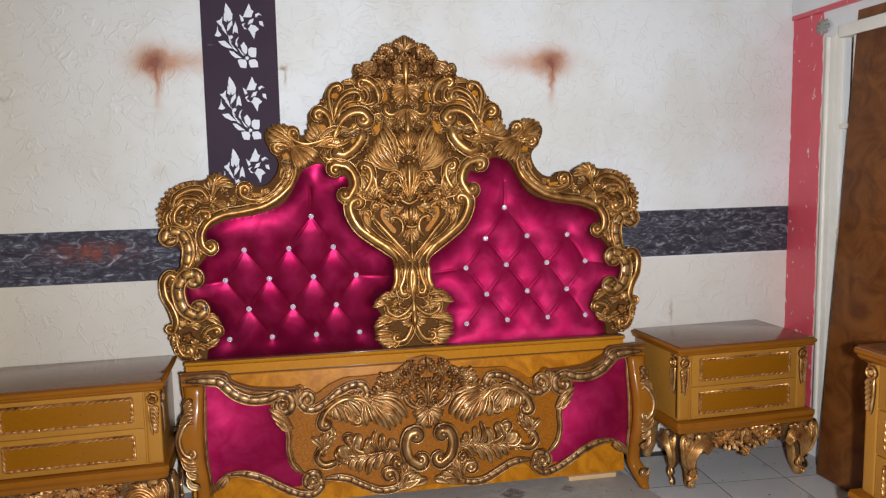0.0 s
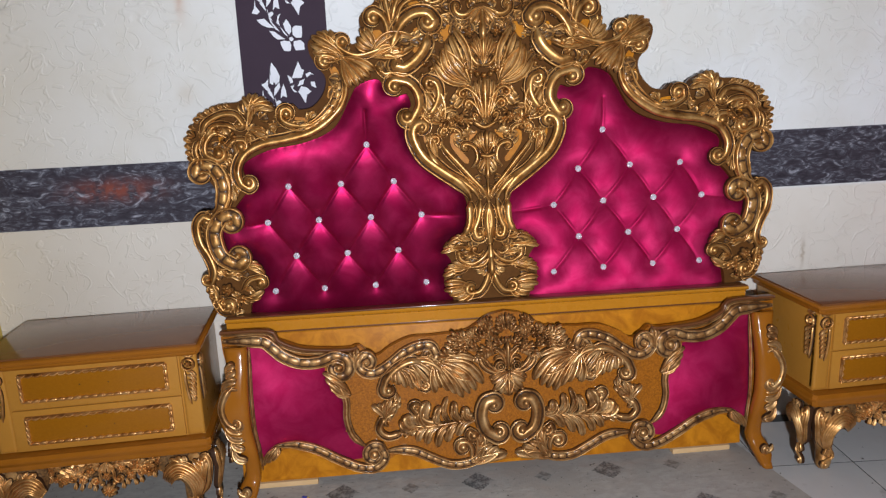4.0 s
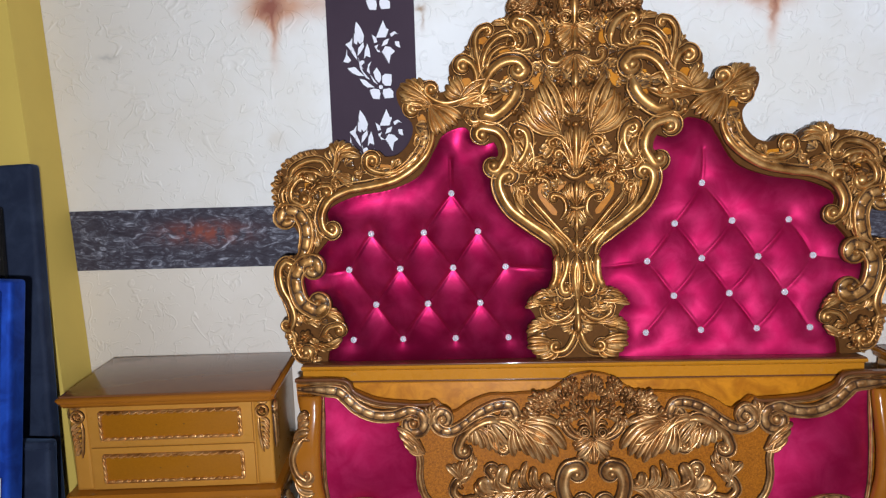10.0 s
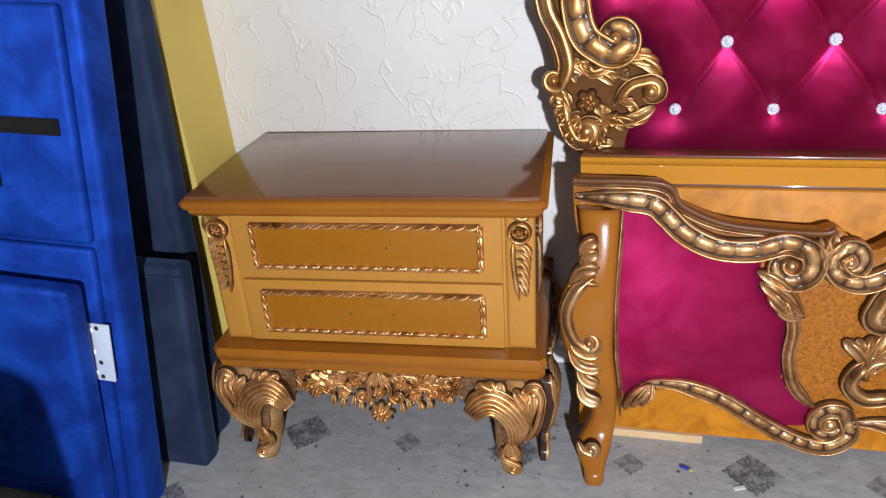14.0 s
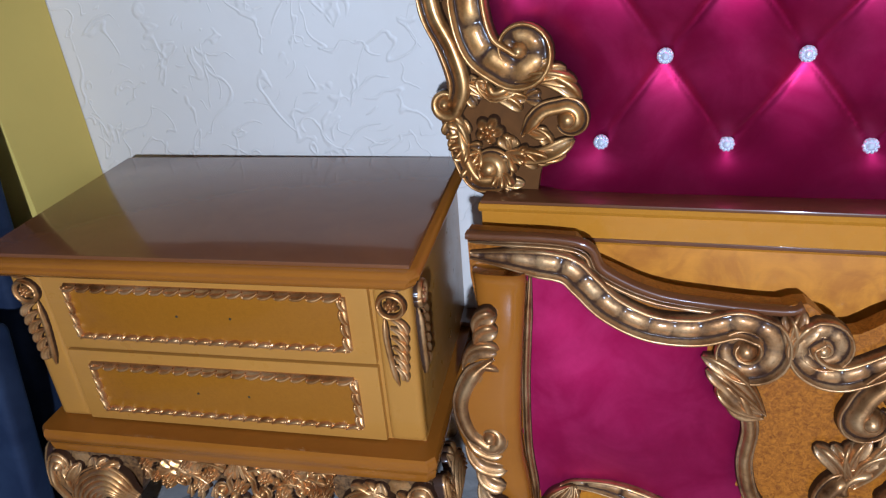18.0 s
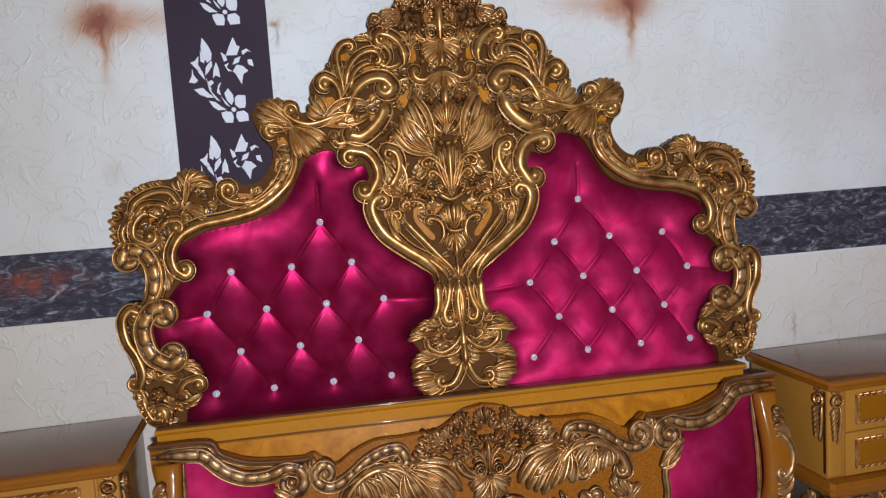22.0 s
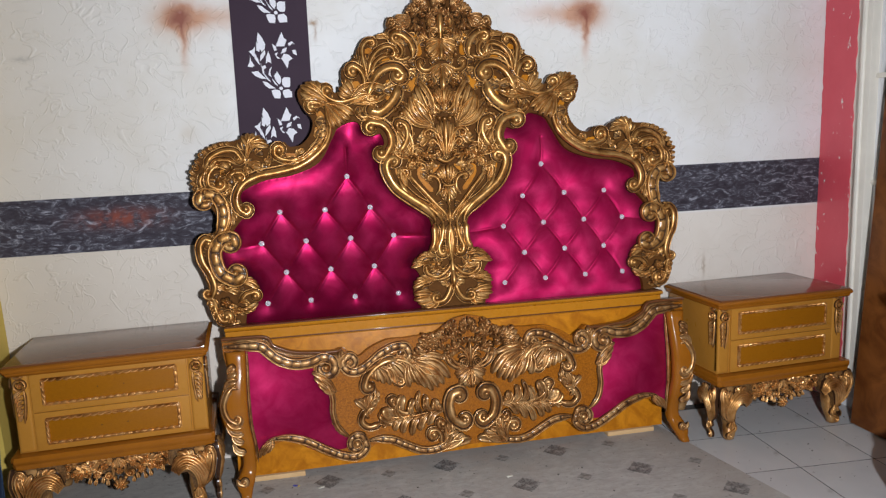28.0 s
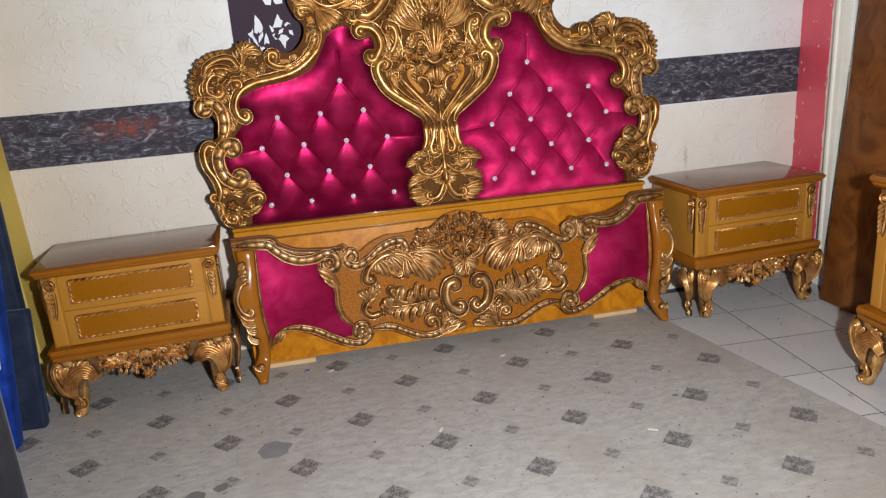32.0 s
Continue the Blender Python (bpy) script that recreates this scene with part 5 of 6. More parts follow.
FSCROLLS = """
0.046 flute|-1.004,0.598 -0.931,0.596 -0.863,0.589 -0.834,0.566 -0.796,0.531 -0.740,0.506 -0.675,0.504 -0.621,0.520 -0.581,0.509||-0.607,0.477
0.012 plain|-1.010,0.628 -0.845,0.624 -0.808,0.584 -0.736,0.552 -0.649,0.541 -0.561,0.538 -0.538,0.546||
0.011 bead|-1.008,0.617 -0.852,0.613 -0.816,0.575 -0.742,0.542 -0.650,0.531 -0.575,0.530||
0.040 flute|-0.515,0.516 -0.538,0.491 -0.521,0.458 -0.480,0.448 -0.424,0.477 -0.376,0.513 -0.321,0.535 -0.276,0.534 -0.256,0.500|-0.510,0.488|-0.282,0.499
0.026 bead|-0.631,0.430 -0.605,0.399 -0.588,0.349 -0.590,0.286 -0.575,0.227 -0.544,0.190 -0.522,0.176||
0.034 flute|-0.862,0.196 -0.837,0.207 -0.777,0.207 -0.704,0.184 -0.633,0.142 -0.560,0.105 -0.499,0.096 -0.462,0.129 -0.476,0.176||-0.499,0.146
0.034 flute|-0.463,0.151 -0.416,0.156 -0.354,0.147 -0.294,0.117 -0.232,0.088 -0.177,0.084 -0.128,0.099 -0.097,0.139 -0.090,0.188||
0.014 bead|-0.914,0.580 -0.918,0.470 -0.920,0.380 -0.916,0.270 -0.905,0.190 -0.900,0.120||
"""
for row in FSCROLLS.strip().splitlines():
    head, pts, c0, c1 = row.split("|")
    w, style = head.split()
    sh = Shape().band(P(pts), float(w), 0.010 + 0.40 * float(w), style, P(c0)[0] if c0 else None, P(c1)[0] if c1 else None, -0.001, style != "plain")
    both("scroll" if style != "plain" else "lip", sh.carved("scroll", BRONZE if style != "plain" else DARKEDGE), footboard)

FOOT_CARVING = """
F .034 .2|-0.264,0.471|-0.265,0.360 -0.243,0.378 -0.217,0.364 -0.194,0.350 -0.168,0.334 -0.143,0.346 -0.119,0.357 -0.092,0.380
F .030 .2|-0.247,0.463|-0.120,0.403 -0.132,0.423 -0.126,0.447 -0.116,0.469
S .020 roll|-0.337,0.488 -0.295,0.484 -0.255,0.462 -0.223,0.419||
S .024 roll|-0.295,0.472 -0.347,0.488 -0.402,0.467 -0.442,0.429 -0.456,0.398||-0.435,0.383
F .030 .3|-0.400,0.461|-0.413,0.409 -0.396,0.398 -0.372,0.386 -0.349,0.378 -0.327,0.370
F .028 .3|-0.350,0.479|-0.304,0.375 -0.291,0.397 -0.275,0.413 -0.262,0.435
S .014 roll|-0.381,0.462 -0.340,0.437 -0.327,0.392 -0.313,0.374||-0.302,0.390
F .028 .1|-0.444,0.266|-0.498,0.330 -0.474,0.334 -0.451,0.342 -0.429,0.352
F .026 .2|-0.441,0.266|-0.409,0.369 -0.396,0.354 -0.393,0.329
S .020 roll|-0.433,0.283 -0.464,0.274 -0.478,0.238 -0.451,0.209 -0.413,0.213 -0.387,0.228||
S .014 roll|-0.413,0.300 -0.447,0.288 -0.458,0.262 -0.443,0.247||
F .026 .2|-0.373,0.225|-0.402,0.246 -0.405,0.227 -0.393,0.211
N .034|-0.129,0.251 -0.187,0.244 -0.251,0.236 -0.315,0.235 -0.373,0.245|-0.163,0.299 -0.200,0.321 -0.226,0.339 -0.253,0.309 -0.296,0.328 -0.366,0.287
N .030|-0.123,0.248 -0.179,0.241 -0.229,0.238 -0.284,0.234 -0.341,0.227 -0.373,0.225|-0.196,0.192 -0.234,0.170 -0.268,0.154 -0.307,0.168 -0.339,0.182 -0.366,0.206
S .020 roll|-0.244,0.240 -0.302,0.252 -0.334,0.279 -0.358,0.312||-0.341,0.310
S .012 roll|-0.123,0.251 -0.187,0.244 -0.258,0.236 -0.315,0.235 -0.379,0.244||
S .032 roll|-0.061,0.326 -0.091,0.314 -0.107,0.264 -0.092,0.205 -0.053,0.173|-0.059,0.300|-0.042,0.199
S .016 roll|-0.147,0.091 -0.141,0.137 -0.157,0.169 -0.186,0.173||-0.176,0.148
S .016 roll|-0.132,0.095 -0.119,0.145 -0.124,0.187 -0.149,0.211||-0.136,0.189
F .030 .2|-0.135,0.088|-0.108,0.195 -0.086,0.170 -0.068,0.149
F .028 .15|-0.140,0.081|-0.047,0.137 -0.014,0.111 -0.044,0.095
F .024 .1|-0.157,0.249|-0.179,0.250 -0.164,0.270 -0.141,0.269
F .026 .2|0.002,0.416|-0.062,0.399 -0.062,0.378 -0.052,0.354 -0.033,0.339 -0.013,0.331
S .012 roll|-0.001,0.435 -0.012,0.479 -0.030,0.499||-0.040,0.496
S .013 roll|-0.013,0.420 -0.047,0.415 -0.087,0.437 -0.109,0.475||
S .011 roll|-0.011,0.426 -0.040,0.425 -0.071,0.447 -0.087,0.476||
E 0.018|-0.029,0.442
S .008 roll|-0.008,0.432 -0.026,0.419 -0.048,0.427 -0.058,0.451||
S .008 roll|-0.007,0.453 -0.023,0.473 -0.041,0.472 -0.051,0.460||
S .009 roll|0.004,0.448 -0.010,0.482 -0.010,0.511||
F .024 .1|0.003,0.575|-0.039,0.605 -0.034,0.618 -0.024,0.627 -0.013,0.631
S .008 roll|-0.032,0.588 -0.016,0.580 -0.004,0.592||
O 0.015 6|-0.105,0.548
O 0.014 5|-0.079,0.575
O 0.014 6|-0.060,0.601
O 0.014 6|-0.117,0.513
O 0.014 5|-0.042,0.551
O 0.012 6|-0.067,0.529
O 0.012 5|-0.083,0.494
O 0.011 6|-0.027,0.525
F .026 .15|-0.151,0.497|-0.217,0.558 -0.226,0.535 -0.222,0.511 -0.205,0.488
F .024 .15|-0.141,0.520|-0.199,0.571 -0.180,0.577 -0.159,0.581
F .022 .1|-0.111,0.545|-0.145,0.578 -0.130,0.587 -0.112,0.591
F .022 .1|-0.074,0.581|-0.102,0.606 -0.090,0.617 -0.072,0.624
F .020 .1|-0.109,0.484|-0.121,0.459 -0.101,0.451 -0.089,0.461
F .020 .1|-0.123,0.521|-0.156,0.532 -0.149,0.546
F .020 .1|-0.075,0.509|-0.073,0.471 -0.055,0.480
B 0.008|-0.043,0.576
B 0.008|-0.062,0.396
B 0.008|-0.050,0.352
B 0.011|-0.144,0.265
A 0.022 .034|0.000,0.427|0.000,0.535
A 0.022 .030|0.000,0.415|0.000,0.328
A 0.014 .034|0.000,0.578|0.000,0.637
O 0.011 6|0.002,0.416
"""
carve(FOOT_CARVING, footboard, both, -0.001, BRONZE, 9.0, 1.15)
both("leaf", Shape().fan((-0.572, 0.372), P("-0.664,0.462 -0.656,0.440 -0.640,0.420 -0.622,0.402"), 0.026, 0.2, 0.001).carved("leaf", BRONZE), footboard)
both("leaf", Shape().fan((-0.548, 0.470), P("-0.562,0.536 -0.540,0.542 -0.518,0.526"), 0.026, 0.1, 0.001).carved("leaf", BRONZE), footboard)
both("leaf", Shape().fan((-0.842, 0.205), P("-0.892,0.138 -0.880,0.146 -0.866,0.158 -0.856,0.172"), 0.026, 0.3, 0.001).carved("leaf", BRONZE), footboard)
rf = random.Random(4)
for (cx, cy), (rx, ry), n in (((-0.085, 0.550), (0.085, 0.070), 30), ((-0.19, 0.52), (0.06, 0.04), 10)):
    for i in range(n):
        a, q = rf.uniform(0, 2 * math.pi), math.sqrt(rf.random())
        x, y = cx + rx * q * math.cos(a), cy + ry * q * math.sin(a)
        if not inside((x, y), ring) or x > -0.005:
            continue
        go, L = math.atan2(y - 0.45, x) + rf.uniform(-0.6, 0.6), rf.uniform(0.020, 0.036)
        tips = [(x + L * math.cos(go + k), y + L * math.sin(go + k)) for k in (-0.6, 0.0, 0.6)]
        both("sprig", Shape().fan((x, y), tips, rf.uniform(0.020, 0.034), 0.1, -0.001, "ridge", 0.9).carved("sprig", BRONZE), footboard)


def cabriole(name, left, right, thick, material):
    """A shaped leg between two side lines given from top to bottom; rounded across, its depth following its bulge."""
    n = 36
    a, b = spline(left, 0.004), spline(right, 0.004)
    verts, faces, k = [], [], 12
    for i in range(n + 1):
        p, q = a[int(i / n * (len(a) - 1))], b[int(i / n * (len(b) - 1))]
        cx, hw = (p.x + q.x) / 2, abs(q.x - p.x) / 2
        z = (p.y + q.y) / 2
        bow = 0.030 * math.sin(math.pi * min(1, max(0, (0.56 - z) / 0.40))) - 0.030 * math.sin(math.pi * min(1, max(0, (0.20 - z) / 0.36)))
        if z < 0.10:
            bow += 0.080 * ((0.10 - z) / 0.10) ** 1.3
        for j in range(k):
            t = (j + 0.5) / k * 2 * math.pi
            cu, su = math.cos(t), math.sin(t)
            ex = math.copysign(abs(cu) ** 0.6, cu)
            ey = math.copysign(abs(su) ** 0.6, su)
            verts.append((cx + hw * ex, -0.012 - bow + thick / 2 * ey, z))
    for i in range(n):
        for j in range(k):
            o, u = i * k + j, i * k + (j + 1) % k
            faces.append((o, u, u + k, o + k))
    faces += [tuple(range(k)), tuple(range(n * k, n * k + k))]
    return mesh_of(name, verts, faces, material)


leg_l = P("-0.999,0.580 -0.992,0.532 -0.985,0.501 -1.002,0.464 -1.026,0.400 -1.030,0.360 -1.013,0.280 -0.980,0.226 -0.962,0.177 -0.961,0.112 -0.985,0.062 -0.988,0.040 -0.972,0.020 -0.968,0.000")
leg_r = P("-0.918,0.580 -0.920,0.501 -0.922,0.375 -0.920,0.282 -0.910,0.200 -0.908,0.114 -0.915,0.060 -0.924,0.030 -0.930,0.000")
leg = cabriole("leg", leg_l, leg_r, 0.055, CARAMEL)
both("leg", leg, footboard, "caramel lacquered cabriole leg")
lc = Shape().band(P("-0.960,0.455 -0.992,0.425 -1.010,0.375 -0.998,0.325 -0.968,0.300"), 0.034, 0.024, "bead", None, (-0.968, 0.318), 0.052)
both("scroll", lc.carved("scroll", BRONZE), footboard, "gilt scroll on the leg")
for y0, y1, x1 in ((0.49, 0.525, -0.957), (0.47, 0.50, -0.955), (0.43, 0.468, -0.952), (0.40, 0.43, -0.950), (0.33, 0.290, -0.945), (0.30, 0.258, -0.942), (0.265, 0.222, -0.945), (0.225, 0.180, -0.940)):
    lb = Shape().lobe((-1.006 if 0.28 < y0 < 0.45 else -0.985, y0), (x1, y1), 0.032, 0.020, 0.25 if y1 > y0 else -0.25, 0.050)
    both("leaf", lb.carved("leaf", BRONZE), footboard)
lc = Shape().band(P("-0.985,0.075 -0.975,0.055 -0.955,0.045"), 0.02, 0.016, "bead", None, (-0.958, 0.058), 0.040)
both("scroll", lc.carved("scroll", BRONZE), footboard)

# ---- nightstands and dresser ----


def moulded_slab(name, w, d, z0, z1, material, flare=0.012, corner=0.0):
    """A board with an ogee edge round its front and sides; its back lies at y = 0, its front at y = -d."""
    steps = ((0.0, -flare * 0.2), (0.12, flare * 0.1), (0.30, flare * 0.35), (0.42, flare * 0.35), (0.50, flare * 0.75), (0.72, flare), (0.90, flare * 0.8), (1.0, flare * 0.35))
    verts, faces = [], []
    cut = 0.03

    def outline(e):
        x, y = w / 2 + e, d + e
        return [(-x, 0), (-x, -y + cut * 0.4), (-x + cut * 0.4, -y), (x - cut * 0.4, -y), (x, -y + cut * 0.4), (x, 0)]

    for f, e in steps:
        verts += [(x, y, z0 + f * (z1 - z0)) for x, y in outline(e)]
    k = 6
    for i in range(len(steps) - 1):
        for j in range(k):
            a, b = i * k + j, i * k + (j + 1) % k
            faces.append((a, b, b + k, a + k))
    faces += [tuple(range(k))[::-1], tuple(range((len(steps) - 1) * k, len(steps) * k))]
    bm = bmesh.new()
    vs = [bm.verts.new(v) for v in verts]
    for f in faces:
        bm.faces.new([vs[i] for i in f])
    return from_bm(name, bm, material, True, 38)


def rope_frame(name, x0, x1, z0, z1, y, material):
    """A twisted leaf trim round a rectangle."""
    sh = Shape()
    wd = 0.013
    for a, b in (((x0, z0), (x1, z0)), ((x1, z0), (x1, z1)), ((x1, z1), (x0, z1)), ((x0, z1), (x0, z0))):
        a, b = Vector(a), Vector(b)
        n = max(2, round((b - a).length / 0.026))
        d = (b - a) / n
        side = Vector((-d.y, d.x)).normalized() * wd * 0.32
        sh.sweep([a, a + (b - a) * 0.5, b], wd, 0.005, "ridge", 0.0)
        for i in range(n):
            p = a + d * i
            sh.lobe(p - side, p + d * 1.05 + side, 0.009, 0.009, 0.12, 0.002, "ridge")
            sh.dome(p + side * 0.9, 0.0035, 0.008, 0.002, 2, 6)
    return mesh_of(name, [(x, y - z, zz) for x, zz, z in sh.v], sh.f, material)


def post_carving():
    """Rosette over a hanging leaf, for the corner posts; origin at its top centre."""
    ring = [Vector((0.019 * math.cos(i / 20 * 2 * math.pi), -0.040 + 0.019 * math.sin(i / 20 * 2 * math.pi))) for i in range(21)]
    pieces = [("scroll", Shape().band([(-0.020, -0.004), (-0.006, -0.012), (0.016, -0.003)], 0.014, 0.012, "bead", None, None, 0.0)),
              ("ring", Shape().sweep(ring, 0.010, 0.015, "ridge", 0.0)), ("rosette", Shape().flower((0, -0.040), 0.014, 0.015, 5, 0.0))]
    for i in range(6):
        z = -0.062 - i * 0.017
        pieces.append(("leaf", Shape().lobe((0.006, z), (-0.018 + i * 0.0018, z - 0.028), 0.016, 0.014, -0.2, 0.0)))
    pieces.append(("stem", Shape().band([(0.012, -0.058), (0.013, -0.10), (0.008, -0.15), (0.002, -0.185)], 0.012, 0.013, "ridge", None, None, 0.0)))
    return pieces


def stand_leg(name, s, height):
    """A short cabriole leg, its origin on the floor under the outer corner; s: the side it splays to."""
    verts, faces, n, k = [], [], 34, 14
    at = (0, 0.2, 0.42, 0.56, 0.74, 0.86, 0.94, 1.0)
    for i in range(n + 1):
        f = i / n
        z = height * (1 - f)
        inn = float(np.interp(f, at, (0.060, 0.060, 0.068, 0.076, 0.080, 0.074, 0.070, 0.070)))
        r = float(np.interp(f, at, (0.050, 0.050, 0.040, 0.032, 0.026, 0.026, 0.024, 0.019)))
        cx, cy = s * -inn, float(np.interp(f, at, (0.050, 0.046, 0.040, 0.038, 0.032, 0.022, 0.018, 0.020)))
        for j in range(k):
            t = (j + 0.5) / k * 2 * math.pi
            verts.append((cx + r * math.copysign(abs(math.cos(t)) ** 0.8, math.cos(t)), cy + r * math.copysign(abs(math.sin(t)) ** 0.8, math.sin(t)), z))
    for i in range(n):
        for j in range(k):
            o, u = i * k + j, i * k + (j + 1) % k
            faces.append((o, u, u + k, o + k))
    faces += [tuple(range(k)), tuple(range(n * k, n * k + k))]
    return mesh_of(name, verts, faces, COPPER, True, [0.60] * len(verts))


def knee_carving():
    """Acanthus wing on a knee, seen from the front of a left leg: origin at the outer top corner, x inwards, y up."""
    pieces = []
    far = ((0.165, -0.078), (0.145, -0.038), (0.106, -0.022), (0.059, -0.048), (0.034, -0.104), (0.052, -0.166))
    near = ((0.142, -0.104), (0.124, -0.076), (0.101, -0.073), (0.080, -0.100), (0.070, -0.138), (0.072, -0.172))
    for i in range(6):
        f = i / 5
        arc = [(a[0] + (b[0] - a[0]) * f, a[1] + (b[1] - a[1]) * f) for a, b in zip(far, near)]
        pieces.append(("leaf", Shape().band(arc, 0.0165, 0.020 + 0.010 * math.sin(math.pi * (0.2 + 0.6 * f)), "roll", None, None, 0.0)))
    pieces.append(("scroll", Shape().band([(0.014, -0.008), (0.005, -0.034), (0.010, -0.080), (0.022, -0.126), (0.046, -0.160)], 0.017, 0.026, "roll", (0.022, -0.022), None, 0.0)))
    pieces.append(("leaf", Shape().fan((0.030, -0.100), [(0.020, -0.030), (0.040, -0.016), (0.062, -0.020)], 0.024, 0.1, 0.0)))
    pieces.append(("leaf", Shape().fan((0.084, -0.060), [(0.090, -0.006), (0.116, -0.006), (0.140, -0.014)], 0.020, 0.1, 0.0)))
    pieces.append(("scroll", Shape().band([(0.092, -0.178), (0.090, -0.204), (0.074, -0.214), (0.058, -0.222)], 0.015, 0.020, "roll", None, (0.066, -0.232), 0.0)))
    pieces.append(("leaf", Shape().fan((0.072, -0.160), [(0.058, -0.196), (0.072, -0.206), (0.086, -0.200)], 0.018, 0.05, 0.0)))
    return pieces


def drawer_chest(name, label, at, w, d, drawers, z_plinth, z_body, z_top, group):
    """A lacquered chest on carved legs. Origin: on the floor at the middle of its back; the front faces -y."""
    th = thing(name, label, "nightstand" if drawers == 2 else "dresser", at, group)
    zb0, zb1 = z_plinth + 0.048, z_body
    bw, bd = w - 0.050, d - 0.035
    put("body", box_me("body", (-bw / 2, -bd + 0.012, zb0 - 0.002), (bw / 2, 0.0, zb1), AMBER, 0.003), th, "amber lacquered carcass")
    put("top", moulded_slab("top", w - 0.024, d - 0.012, zb1, z_top - 0.006, CARAMEL), th, "caramel lacquered moulded top")
    put("top_panel", box_me("top_panel", (-w / 2 + 0.014, -d + 0.014, z_top - 0.007), (w / 2 - 0.014, -0.004, z_top), TOPWOOD, 0.002), th, "glossy brown lacquered top surface")
    put("plinth", moulded_slab("plinth", w - 0.016, d - 0.004, z_plinth, zb0, CARAMEL, 0.006), th, "caramel lacquered base moulding")
    put("back_rail", box_me("back_rail", (-w / 2, -0.06, z_plinth + 0.05), (w / 2, -0.004, z_plinth + 0.062), DARKEDGE, 0.002), th)
    pw = 0.062
    y = -bd + 0.012
    span = (zb1 - zb0) / drawers
    rope = None
    for k in range(drawers):
        z0, z1 = zb0 + k * span + 0.003, zb0 + (k + 1) * span - 0.002
        dr = put("drawer", box_me("drawer", (-bw / 2 + pw, y - 0.010, z0), (bw / 2 - pw, y + 0.02, z1), AMBER, 0.003), th, "amber lacquered drawer front")
        ix, iz = bw / 2 - pw - 0.040, 0.026
        put("inset", box_me("inset", (-ix, y - 0.0125, z0 + iz), (ix, y - 0.004, z1 - iz), INSET, 0.001), dr, "orange lacquered inset panel")
        put("trim", rope_frame("trim", -ix, ix, z0 + iz, z1 - iz, y - 0.010, COPPER), dr, "gilt leaf rope trim")
        for hx in (-0.045, 0.045):
            hole = Shape().dome((hx, (z0 + z1) / 2), 0.0022, 0.0012, 0.0125, 2, 8)
            put("screw_hole", mesh_of("screw_hole", [(a, y - c, b) for a, b, c in hole.v], hole.f, DARKHOLE), dr)
    for s in (-1, 1):
        put("corner_post", box_me("corner_post", (min(s * bw / 2, s * (bw / 2 - pw + 0.004)), y - 0.006, zb0), (max(s * bw / 2, s * (bw / 2 - pw + 0.004)), y + 0.03, zb1), AMBER, 0.012, 4), th)
        for nm, pc in post_carving():
            put(nm, mesh_of(nm, [(s * (a + 0.0) * -1 + s * (bw / 2 - pw / 2 + 0.002), y - 0.004 - c, b + zb1) for a, b, c in pc.v], pc.f, COPPER, True, pc.r), th)
            put(nm, mesh_of(nm, [(s * (bw / 2 - 0.002 + c), y + 0.030 - a, b + zb1) for a, b, c in pc.v], pc.f, COPPER, True, pc.r), th)
        for fy, back in ((-d + 0.004, False), (-0.012, True)):
            lg = stand_leg("leg", s, z_plinth)
            if back:
                for q in lg.vertices:
                    q.co.y = -q.co.y
            leg_ob = put("leg", lg, th, "copper-gilt carved cabriole leg", pose(s * (w / 2 - 0.006), fy, 0))
            shape_ = [(0.006, 0.001), (0.160, 0.001), (0.164, -0.072), (0.140, -0.100), (0.112, -0.098), (0.094, -0.130), (0.090, -0.165), (0.054, -0.168), (0.032, -0.130), (0.010, -0.070)]
            shape_ = [(p.x, p.y) for p in spline(shape_ + shape_[:1], 0.012)][:-1]
            if not back:
                put("bracket", plate("bracket", [[(-s * a, z_plinth + min(b, 0.001)) for a, b in shape_]], -0.002, -0.030, COPPER), leg_ob)
            for nm, kn in knee_carving():
                def push(b):
                    return 0.012 * max(0.0, 1 - abs(b + 0.06) / 0.07)
                if not back:
                    put(nm, mesh_of(nm, [(-s * a, 0.004 - c * 0.8 - push(b) + 0.03 * max(0, -b - 0.10), z_plinth + b) for a, b, c in kn.v], kn.f, COPPER, True, kn.r), leg_ob)
                put(nm, mesh_of(nm, [(s * (c * 0.8 - 0.004 + push(b) - 0.03 * max(0, -b - 0.10)), (-1 if back else 1) * a * 0.8, z_plinth + b) for a, b, c in kn.v], kn.f, COPPER, True, kn.r), leg_ob)
    # carved apron under the plinth
    y = -d + 0.030
    L = w / 2 - 0.165
    wide = w / 2 - 0.075

    def drop(x):
        return 0.034 if abs(x) > L else 0.046 + 0.030 * (1 - abs(x) / L)

    ap = [(-wide, z_plinth + 0.002)] + [(x, z_plinth - drop(x)) for x in [i / 18 * wide for i in range(-18, 19)]] + [(wide, z_plinth + 0.002)]
    apron = put("apron", plate("apron", [ap], 0.0, -0.018, COPPER), th, "gilt pierced leaf and flower apron", pose(0, y, 0))
    g = L / 0.192

    def deco(nm, sh):
        put(nm, sh.carved(nm, COPPER), apron)

    zp = z_plinth
    for s in (-1, 1):
        def q(a, b):
            return (s * a * g, zp - b)
        deco("leaf", Shape().acanthus([q(0.020, 0.020), q(0.062, 0.012), q(0.110, 0.030), q(0.150, 0.040)], 0.024, 0.024, 6, 0.013, 0.018))
        deco("leaf", Shape().acanthus([q(0.060, 0.060), q(0.085, 0.044), q(0.120, 0.050), q(0.150, 0.066)], 0.019, 0.019, 5, 0.012, 0.017))
        deco("leaf", Shape().acanthus([q(0.140, 0.014), q(0.175, 0.010), q(0.215, 0.022), q(0.262, 0.014)], 0.018, 0.020, 6, 0.012, 0.017))
